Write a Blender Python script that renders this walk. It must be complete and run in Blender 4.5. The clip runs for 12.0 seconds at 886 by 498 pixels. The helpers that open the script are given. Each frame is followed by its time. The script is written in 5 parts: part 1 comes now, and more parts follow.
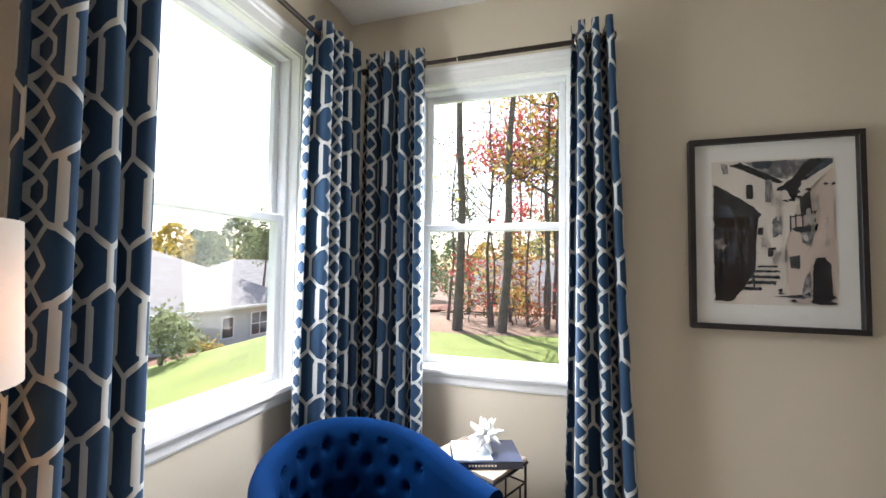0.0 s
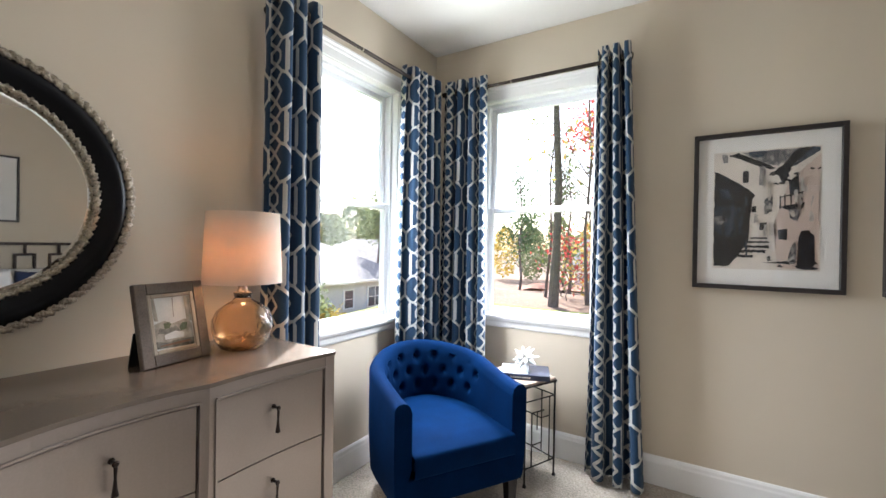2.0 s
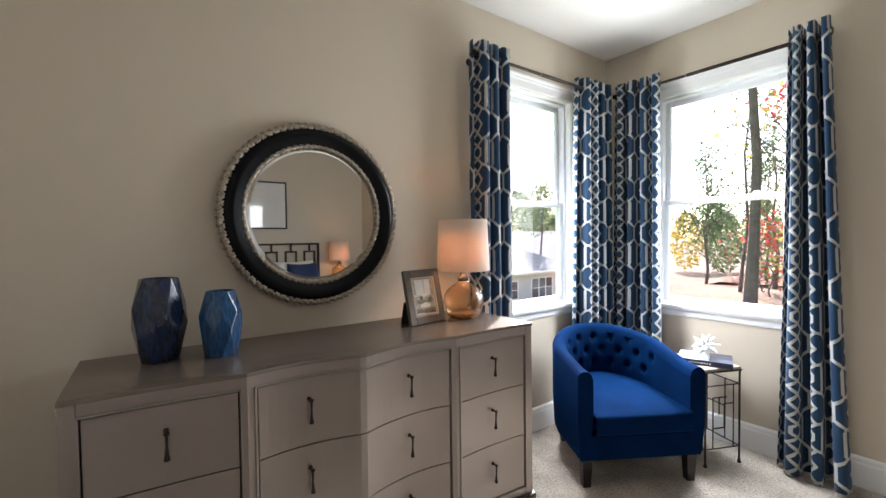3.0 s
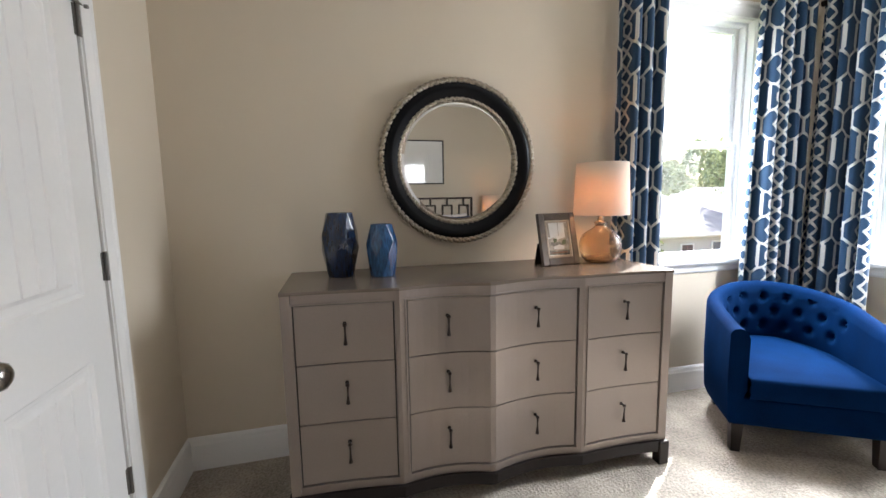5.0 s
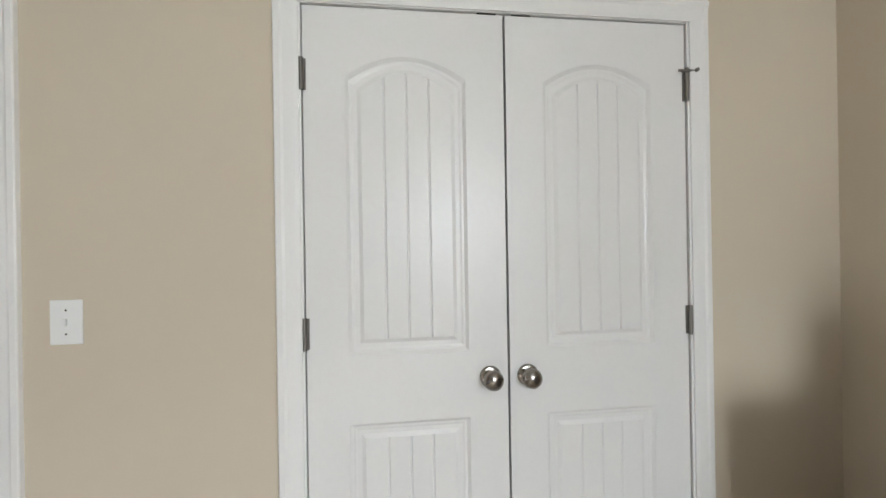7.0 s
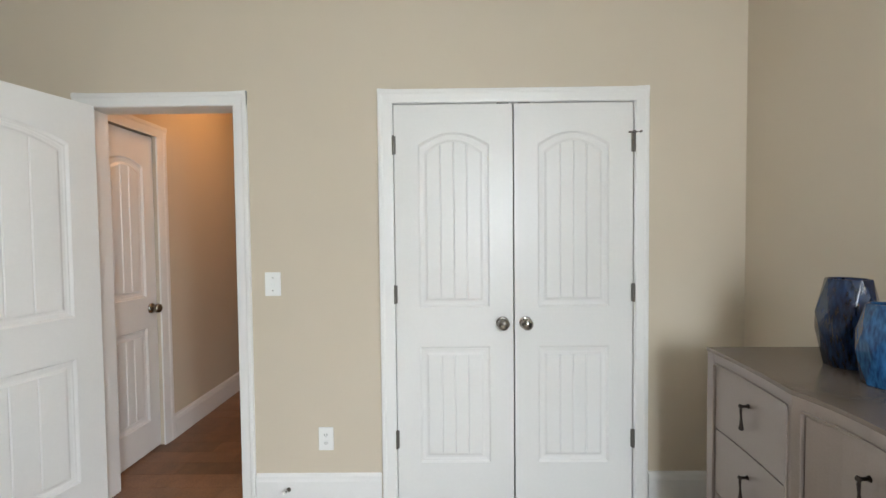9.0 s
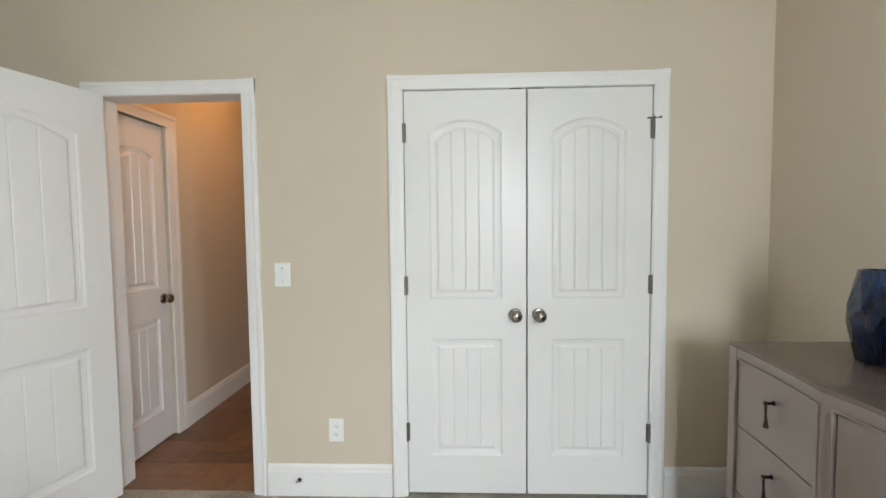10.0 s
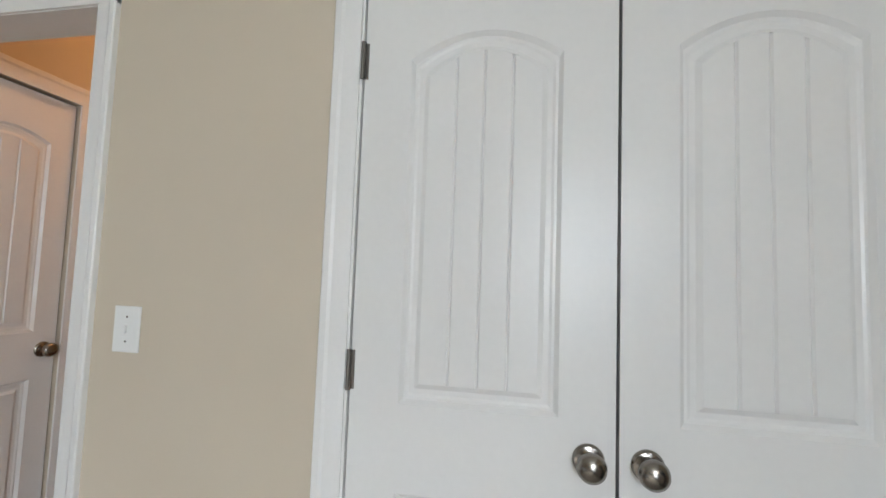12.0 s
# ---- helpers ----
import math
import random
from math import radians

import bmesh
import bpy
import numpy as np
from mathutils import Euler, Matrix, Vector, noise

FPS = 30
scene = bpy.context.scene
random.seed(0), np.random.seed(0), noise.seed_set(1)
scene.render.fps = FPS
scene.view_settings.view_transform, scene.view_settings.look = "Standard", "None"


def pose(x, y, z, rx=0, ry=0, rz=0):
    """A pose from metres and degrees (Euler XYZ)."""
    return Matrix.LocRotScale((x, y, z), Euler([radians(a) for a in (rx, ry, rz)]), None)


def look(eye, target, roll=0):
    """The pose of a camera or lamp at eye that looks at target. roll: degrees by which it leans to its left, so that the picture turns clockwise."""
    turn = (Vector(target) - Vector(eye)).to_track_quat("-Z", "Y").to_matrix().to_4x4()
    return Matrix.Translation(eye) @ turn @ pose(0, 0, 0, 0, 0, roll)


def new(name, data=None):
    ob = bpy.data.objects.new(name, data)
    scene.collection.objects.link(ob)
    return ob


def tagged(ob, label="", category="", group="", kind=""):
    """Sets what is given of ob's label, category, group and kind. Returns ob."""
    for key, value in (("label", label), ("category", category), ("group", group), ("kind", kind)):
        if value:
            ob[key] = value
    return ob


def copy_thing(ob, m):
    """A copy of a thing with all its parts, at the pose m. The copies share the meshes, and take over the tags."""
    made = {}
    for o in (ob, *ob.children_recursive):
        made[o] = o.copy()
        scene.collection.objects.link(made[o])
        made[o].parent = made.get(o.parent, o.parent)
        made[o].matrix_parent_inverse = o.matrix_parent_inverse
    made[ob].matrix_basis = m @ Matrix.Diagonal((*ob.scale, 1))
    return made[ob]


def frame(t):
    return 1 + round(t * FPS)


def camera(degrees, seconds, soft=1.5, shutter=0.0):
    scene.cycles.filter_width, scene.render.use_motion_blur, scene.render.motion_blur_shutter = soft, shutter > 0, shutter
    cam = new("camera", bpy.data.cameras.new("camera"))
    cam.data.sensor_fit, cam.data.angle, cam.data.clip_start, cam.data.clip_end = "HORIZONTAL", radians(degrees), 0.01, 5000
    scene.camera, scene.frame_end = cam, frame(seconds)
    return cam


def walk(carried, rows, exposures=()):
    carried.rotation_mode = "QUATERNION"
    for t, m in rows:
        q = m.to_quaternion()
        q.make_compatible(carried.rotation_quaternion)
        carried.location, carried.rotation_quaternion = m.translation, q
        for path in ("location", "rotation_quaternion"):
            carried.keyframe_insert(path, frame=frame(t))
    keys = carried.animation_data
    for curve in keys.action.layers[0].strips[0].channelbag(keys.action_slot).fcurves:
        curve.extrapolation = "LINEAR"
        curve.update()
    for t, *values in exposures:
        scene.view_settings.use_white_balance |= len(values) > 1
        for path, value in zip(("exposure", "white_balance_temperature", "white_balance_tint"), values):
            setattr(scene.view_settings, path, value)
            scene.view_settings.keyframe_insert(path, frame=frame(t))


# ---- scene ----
cam = camera(93.6, 12.0)
PATH = [
    (0, (1.206, 1.703, 1.373), (0.607, 3.609, 1.463), 0.7),
    (0.5, (1.244, 1.597, 1.372), (0.697, 3.519, 1.438), 1.0),
    (1, (1.322, 1.397, 1.35), (0.758, 3.316, 1.382), 1.3),
    (1.5, (1.505, 1.26, 1.341), (0.775, 3.122, 1.353), 1.3),
    (2, (1.722, 1.116, 1.328), (0.668, 2.816, 1.315), 0.9),
    (2.5, (1.822, 0.882, 1.335), (0.431, 2.319, 1.298), -0.1),
    (3, (1.941, 0.689, 1.348), (0.329, 1.872, 1.296), -0.7),
    (3.2, (1.985, 0.66, 1.358), (0.31, 1.752, 1.297), -0.8),
    (4.8, (2.139, 0.691, 1.277), (0.246, 1.297, 1.056), -0.7),
    (5, (2.12, 0.712, 1.275), (0.201, 1.223, 1.036), -1.0),
    (5.5, (1.869, 0.718, 1.259), (-0.115, 0.687, 1.011), -0.9),
    (6, (1.617, 0.768, 1.262), (-0.027, -0.344, 1.011), -0.6),
    (6.5, (1.513, 0.988, 1.316), (0.871, -0.9, 1.166), -0.2),
    (7, (1.508, 1.236, 1.318), (1.264, -0.749, 1.319), -0.9),
    (7.2, (1.502, 1.366, 1.326), (1.319, -0.626, 1.343), -0.7),
    (8.8, (1.476, 2.054, 1.387), (1.483, 0.055, 1.329), -0.5),
    (9, (1.497, 2.096, 1.373), (1.514, 0.097, 1.31), -0.6),
    (9.5, (1.512, 2.116, 1.378), (1.556, 0.118, 1.286), -0.8),
    (10, (1.501, 2.053, 1.366), (1.569, 0.057, 1.263), -0.6),
    (10.5, (1.451, 1.932, 1.353), (1.547, -0.063, 1.245), -0.1),
    (11, (1.409, 1.748, 1.317), (1.511, -0.248, 1.225), 1.0),
    (11.5, (1.417, 1.359, 1.342), (1.449, -0.641, 1.337), 2.2),
    (12, (1.375, 0.946, 1.307), (1.726, -1.019, 1.434), 2.0),
]
EXPOSURES = [(0.0, 1.30, 6100, 11), (1.5, 1.58, 6000, 11), (2.0, 1.66, 5950, 11), (3.0, 1.63, 5950, 11), (5.0, 2.0, 5950, 11), (6.0, 2.32, 5950, 10), (7.0, 1.93, 5980, 8), (9.0, 2.12, 5880, 6), (10.5, 2.06, 5920, 5), (12.0, 1.83, 5800, 7)]
walk(cam, [(t, look(eye, target, roll)) for t, eye, target, roll in PATH], exposures=EXPOSURES)

# ---------------- world, sun and exposure ----------------
XE, YN, H = 4.6, 3.76, 2.753          # room: x 0..XE, y 0..YN, ceiling height
SUN_AZ = (-0.57, 0.82)                 # where the sun stands, in plan
SUN_EL = 43.0
world = bpy.data.worlds.new("world")
scene.world = world
world.use_nodes = True
wn = world.node_tree
sky = wn.nodes.new("ShaderNodeTexSky")
sky.sky_type, sky.sun_disc = "NISHITA", False
sky.sun_elevation, sky.sun_rotation = radians(SUN_EL), math.atan2(SUN_AZ[0], SUN_AZ[1])
sky.air_density, sky.dust_density = 1.0, 2.5
wn.links.new(sky.outputs[0], wn.nodes["Background"].inputs[0])
wn.nodes["Background"].inputs[1].default_value = 0.15

sun = new("sun", bpy.data.lights.new("sun", "SUN"))
sun.data.energy, sun.data.angle, sun.data.color = 5.0, radians(0.6), (1.0, 0.95, 0.87)
ce = math.cos(radians(SUN_EL))
sun.matrix_world = look((0, 0, 0), (-SUN_AZ[0] * ce, -SUN_AZ[1] * ce, -math.sin(radians(SUN_EL))))


def sky_lamp(m, wide, high, watts, spread, color):
    """Stands in for the sky's and the lawn's light in a window opening."""
    l = bpy.data.lights.new("window_daylight", "AREA")
    l.shape, l.size, l.size_y, l.energy, l.color, l.spread = "RECTANGLE", wide, high, watts, color, radians(spread)
    new("window_daylight", l).matrix_world = m


for (x, y), (fx, fy), gain in (((0.012, 2.93), (1, 0), 1.0), ((0.80, 3.748), (0, -1), 1.2)):
    for z, tilt, high, watts, spread in ((1.58, -7, 1.24, 7.9, 165), (1.75, -60, 0.30, 6.5, 105)):
        c, s_ = math.cos(radians(tilt)), math.sin(radians(tilt))
        sky_lamp(look((x, y, z), (x + fx * c, y + fy * c, z + s_)), 0.56, high, watts * gain, spread, (0.97, 0.98, 0.98))


# ---------------- building helpers ----------------
def link_mesh(name, bm, material, smooth=False):
    me = bpy.data.meshes.new(name)
    bm.to_mesh(me)
    bm.free()
    for m in (material if isinstance(material, (list, tuple)) else [material]):
        me.materials.append(m)
    if smooth:
        for p in me.polygons:
            p.use_smooth = True
        if smooth != "all":
            me.set_sharp_from_angle(angle=radians(38))
    return new(name, me)


def part(name, bm, material, parent, label="", smooth=False):
    ob = link_mesh(name, bm, material, smooth)
    ob.parent = parent
    if label:
        ob["label"] = label
    return ob


def part_copy(ob, m, parent=None):
    c = ob.copy()
    scene.collection.objects.link(c)
    c.parent = parent or ob.parent
    c.matrix_basis = m
    return c


def thing(name, label, category, m=None, group="", kind=""):
    e = new(name)
    e.empty_display_size = 0.1
    e.matrix_world = m or Matrix()
    return tagged(e, label, category, group, kind)


def structure(name, bm, material, label, category, smooth=False):
    return tagged(link_mesh(name, bm, material, smooth), label, category, kind="structure")


def box(bm, x0, x1, y0, y1, z0, z1, bevel=0.0, seg=1):
    m = Matrix.Translation(((x0 + x1) / 2, (y0 + y1) / 2, (z0 + z1) / 2)) @ Matrix.Diagonal((abs(x1 - x0), abs(y1 - y0), abs(z1 - z0), 1))
    made = bmesh.ops.create_cube(bm, size=1, matrix=m)["verts"]
    if bevel:
        edges = {e for v in made for e in v.link_edges}
        bmesh.ops.bevel(bm, geom=list(edges), offset=bevel, segments=seg, affect="EDGES", profile=0.5)
    return bm


def bx(*a, bevel=0.0, seg=1):
    return box(bmesh.new(), *a, bevel=bevel, seg=seg)


def lathe(bm, profile, n=32, m=None, close=False):
    """Turn (r, z) pairs round z."""
    m = m or Matrix()
    rings = []
    for r, z in profile:
        rings.append([bm.verts.new(m @ Vector((r * math.cos(2 * math.pi * i / n), r * math.sin(2 * math.pi * i / n), z))) for i in range(n)])
    for a, b in zip(rings, rings[1:]):
        for i in range(n):
            bm.faces.new((a[i], a[(i + 1) % n], b[(i + 1) % n], b[i]))
    if close:
        bm.faces.new(rings[0][::-1])
        bm.faces.new(rings[-1])
    return bm


def tube(bm, pts, r, n=8, caps=True):
    """A round bar along points; r one radius or one a point."""
    pts = [Vector(p) for p in pts]
    radii = r if isinstance(r, (list, tuple)) else [r] * len(pts)
    rings, side = [], None
    for i, p in enumerate(pts):
        d = (pts[min(i + 1, len(pts) - 1)] - pts[max(i - 1, 0)]).normalized()
        if side is None:
            side = d.orthogonal().normalized()
        side = (side - d * side.dot(d)).normalized()
        up = d.cross(side)
        rings.append([bm.verts.new(p + radii[i] * (side * math.cos(2 * math.pi * k / n) + up * math.sin(2 * math.pi * k / n))) for k in range(n)])
    for a, b in zip(rings, rings[1:]):
        for k in range(n):
            bm.faces.new((a[k], a[(k + 1) % n], b[(k + 1) % n], b[k]))
    if caps:
        bm.faces.new(rings[0][::-1])
        bm.faces.new(rings[-1])
    return bm


def extrude_profile(bm, prof, a, b, out, up=(0, 0, 1)):
    """A moulding: (out, up) pairs swept straight from a to b."""
    a, b, out, up = Vector(a), Vector(b), Vector(out), Vector(up)
    ra = [bm.verts.new(a + out * o + up * u) for o, u in prof]
    rb = [bm.verts.new(b + out * o + up * u) for o, u in prof]
    n = len(prof)
    for i in range(n):
        bm.faces.new((ra[i], ra[(i + 1) % n], rb[(i + 1) % n], rb[i]))
    bm.faces.new(ra[::-1])
    bm.faces.new(rb)
    bmesh.ops.recalc_face_normals(bm, faces=bm.faces[:])
    return bm


# ---------------- materials ----------------
def material(name, color, rough=0.6, metal=0.0, var=0.06, scale=6.0, fine=220.0, bump=0.08, dist=0.002, **extra):
    """A principled surface with blotches at one scale and grain at another."""
    m = bpy.data.materials.new(name)
    m.use_nodes = True
    nt = m.node_tree
    b = nt.nodes["Principled BSDF"]
    b.inputs["Roughness"].default_value, b.inputs["Metallic"].default_value = rough, metal
    for k, v in extra.items():
        b.inputs[k.replace("_", " ")].default_value = v
    tc = nt.nodes.new("ShaderNodeTexCoord")
    big, small = nt.nodes.new("ShaderNodeTexNoise"), nt.nodes.new("ShaderNodeTexNoise")
    for n, s in ((big, scale), (small, fine)):
        n.inputs["Scale"].default_value, n.inputs["Detail"].default_value = s, 3
        nt.links.new(tc.outputs["Object"], n.inputs["Vector"])
    add = nt.nodes.new("ShaderNodeMath")
    add.operation = "ADD"
    nt.links.new(big.outputs[0], add.inputs[0])
    nt.links.new(small.outputs[0], add.inputs[1])
    ramp = nt.nodes.new("ShaderNodeMapRange")
    ramp.inputs["From Min"].default_value, ramp.inputs["From Max"].default_value = 0.6, 1.4
    ramp.inputs["To Min"].default_value, ramp.inputs["To Max"].default_value = 1 - var, 1 + var
    nt.links.new(add.outputs[0], ramp.inputs["Value"])
    mul = nt.nodes.new("ShaderNodeVectorMath")
    mul.operation = "MULTIPLY"
    mul.inputs[0].default_value = color
    nt.links.new(ramp.outputs[0], mul.inputs[1])
    nt.links.new(mul.outputs[0], b.inputs["Base Color"])
    if bump:
        bp = nt.nodes.new("ShaderNodeBump")
        bp.inputs["Strength"].default_value, bp.inputs["Distance"].default_value = bump, dist
        nt.links.new(small.outputs[0], bp.inputs["Height"])
        nt.links.new(bp.outputs[0], b.inputs["Normal"])
    return m


def mnode(nt, op, a, b=None, c=None):
    n = nt.nodes.new("ShaderNodeMath")
    n.operation = op
    for i, v in enumerate((a, b, c)):
        if v is None:
            continue
        if isinstance(v, (int, float)):
            n.inputs[i].default_value = v
        else:
            nt.links.new(v, n.inputs[i])
    return n.outputs[0]


WALL = material("wall_paint", (0.60, 0.525, 0.415), 0.75, var=0.03, scale=1.5, fine=350, bump=0.10, dist=0.0012)
CEIL = material("ceiling_paint", (0.80, 0.78, 0.74), 0.85, var=0.03, scale=2, fine=160, bump=0.15)
TRIM = material("white_trim_paint", (0.80, 0.79, 0.77), 0.38, var=0.02, scale=4, fine=90, bump=0.03)
DOOR = material("white_door_paint", (0.78, 0.77, 0.75), 0.33, var=0.02, scale=3, fine=60, bump=0.04)
VINYL = material("window_vinyl", (0.80, 0.81, 0.82), 0.35, var=0.02, bump=0.01)
NICKEL = material("satin_nickel", (0.30, 0.275, 0.245), 0.22, 1.0, var=0.05, bump=0.02)
HINGE = material("brushed_hinge_steel", (0.20, 0.185, 0.165), 0.38, 0.75, var=0.05, bump=0.02)
DARKMETAL = material("oil_rubbed_bronze", (0.035, 0.026, 0.022), 0.42, 0.8, var=0.2, bump=0.05)
BLACK = material("black_lacquer", (0.005, 0.005, 0.006), 0.30, var=0.2, scale=10, bump=0.02, Specular_IOR_Level=0.16)
GAP = material("dark_gap", (0.02, 0.018, 0.016), 0.9)
PLASTIC = material("white_plastic", (0.82, 0.82, 0.80), 0.35, var=0.01, bump=0.0)
DRESSER = material("taupe_satin_lacquer", (0.30, 0.252, 0.222), 0.34, 0.45, var=0.06, scale=3, fine=180, bump=0.05)
DRESSTOP = material("taupe_wood_top", (0.19, 0.152, 0.122), 0.27, 0.35, var=0.08, scale=4, fine=140, bump=0.03)
ESPRESSO = material("espresso_wood", (0.014, 0.010, 0.009), 0.36, var=0.2, bump=0.05, Specular_IOR_Level=0.3)
VELVET = material("blue_velvet", (0.0006, 0.0098, 0.041), 0.85, var=0.40, scale=7, fine=300, bump=0.12, Specular_IOR_Level=0.03, Sheen_Weight=0.045, Sheen_Roughness=0.35, Sheen_Tint=(0.08, 0.30, 0.95, 1))
SILVER = material("antique_silver_gilt", (0.40, 0.35, 0.275), 0.30, 0.9, var=0.6, scale=70, fine=130, bump=0.9, dist=0.006)
CERAMIC = material("white_ceramic", (0.80, 0.79, 0.76), 0.3, var=0.03, bump=0.02)
LINEN = material("white_linen", (0.75, 0.75, 0.76), 0.9, var=0.04, fine=400, bump=0.2)
NAVY = material("navy_cloth", (0.02, 0.035, 0.10), 0.9, var=0.1, fine=400, bump=0.2)
CARPET = material("carpet_pile", (0.37, 0.325, 0.27), 0.95, var=0.55, scale=4, fine=85, bump=1.0, dist=0.014)
MATBOARD = material("mat_board", (0.78, 0.76, 0.72), 0.8, var=0.02, bump=0.03)
FRAMEWOOD = material("dark_frame_wood", (0.026, 0.021, 0.020), 0.45, var=0.25, scale=20, bump=0.05, Specular_IOR_Level=0.35)
GREYWOOD = material("weathered_grey_wood", (0.13, 0.105, 0.085), 0.6, var=0.35, scale=25, fine=200, bump=0.3)
CHAMPAGNE = material("champagne_fillet", (0.42, 0.37, 0.30), 0.45, 0.3, var=0.1, scale=40, bump=0.1)


def glass(name, color=(1, 1, 1), rough=0.0, ior=1.45):
    m = bpy.data.materials.new(name)
    m.use_nodes = True
    b = m.node_tree.nodes["Principled BSDF"]
    b.inputs["Base Color"].default_value = (*color, 1)
    b.inputs["Roughness"].default_value, b.inputs["IOR"].default_value, b.inputs["Transmission Weight"].default_value = rough, ior, 1.0
    return m


def sheet_glass(name, gloss):
    """Thin clear sheet: see-through, with a mirror gloss that grows at grazing angles."""
    m = bpy.data.materials.new(name)
    m.use_nodes = True
    nt = m.node_tree
    nt.nodes.remove(nt.nodes["Principled BSDF"])
    tr, gl, lw, mx = (nt.nodes.new(k) for k in ("ShaderNodeBsdfTransparent", "ShaderNodeBsdfGlossy", "ShaderNodeLayerWeight", "ShaderNodeMixShader"))
    gl.inputs["Roughness"].default_value = 0.0
    p5 = nt.nodes.new("ShaderNodeMath")
    p5.operation, p5.inputs[1].default_value = "POWER", 5.0
    ma = nt.nodes.new("ShaderNodeMath")
    ma.operation, ma.inputs[1].default_value, ma.inputs[2].default_value = "MULTIPLY_ADD", 0.7, gloss
    nt.links.new(lw.outputs["Facing"], p5.inputs[0])
    nt.links.new(p5.outputs[0], ma.inputs[0])
    nt.links.new(ma.outputs[0], mx.inputs[0])
    nt.links.new(tr.outputs[0], mx.inputs[1])
    nt.links.new(gl.outputs[0], mx.inputs[2])
    nt.links.new(mx.outputs[0], nt.nodes["Material Output"].inputs[0])
    return m


GLASS = sheet_glass("window_glass", 0.012)
PICGLASS = sheet_glass("picture_glass", 0.04)
AMBER = glass("amber_glass", (0.97, 0.80, 0.60), 0.05)
_nt = AMBER.node_tree
_no, _bp = _nt.nodes.new("ShaderNodeTexVoronoi"), _nt.nodes.new("ShaderNodeBump")
_tc = _nt.nodes.new("ShaderNodeTexCoord")
_no.inputs["Scale"].default_value = 70
_bp.inputs["Strength"].default_value, _bp.inputs["Distance"].default_value = 0.35, 0.004
_nt.links.new(_tc.outputs["Object"], _no.inputs["Vector"])
_nt.links.new(_no.outputs["Distance"], _bp.inputs["Height"])
_nt.links.new(_bp.outputs[0], _nt.nodes["Principled BSDF"].inputs["Normal"])

MIRROR = bpy.data.materials.new("mirror_silver")
MIRROR.use_nodes = True
_b = MIRROR.node_tree.nodes["Principled BSDF"]
_b.inputs["Base Color"].default_value, _b.inputs["Metallic"].default_value, _b.inputs["Roughness"].default_value = (0.86, 0.86, 0.84, 1), 1.0, 0.015


def emitter(name, color, strength):
    m = bpy.data.materials.new(name)
    m.use_nodes = True
    b = m.node_tree.nodes["Principled BSDF"]
    b.inputs["Base Color"].default_value = (*color, 1)
    b.inputs["Emission Color"].default_value, b.inputs["Emission Strength"].default_value = (*color, 1), strength
    return m


BULB = emitter("warm_bulb", (1.0, 0.50, 0.22), 17.0)
HALLBULB = emitter("hall_diffuser", (1.0, 0.47, 0.17), 8.0)


def shade_cloth():
    m = material("lampshade_linen", (0.74, 0.68, 0.60), 0.9, var=0.05, scale=30, fine=500, bump=0.15)
    nt = m.node_tree
    tr = nt.nodes.new("ShaderNodeBsdfTranslucent")
    tr.inputs[0].default_value = (0.85, 0.66, 0.48, 1)
    mix = nt.nodes.new("ShaderNodeMixShader")
    mix.inputs[0].default_value = 0.34
    nt.links.new(nt.nodes["Principled BSDF"].outputs[0], mix.inputs[1])
    nt.links.new(tr.outputs[0], mix.inputs[2])
    nt.links.new(mix.outputs[0], nt.nodes["Material Output"].inputs[0])
    return m


SHADE = shade_cloth()


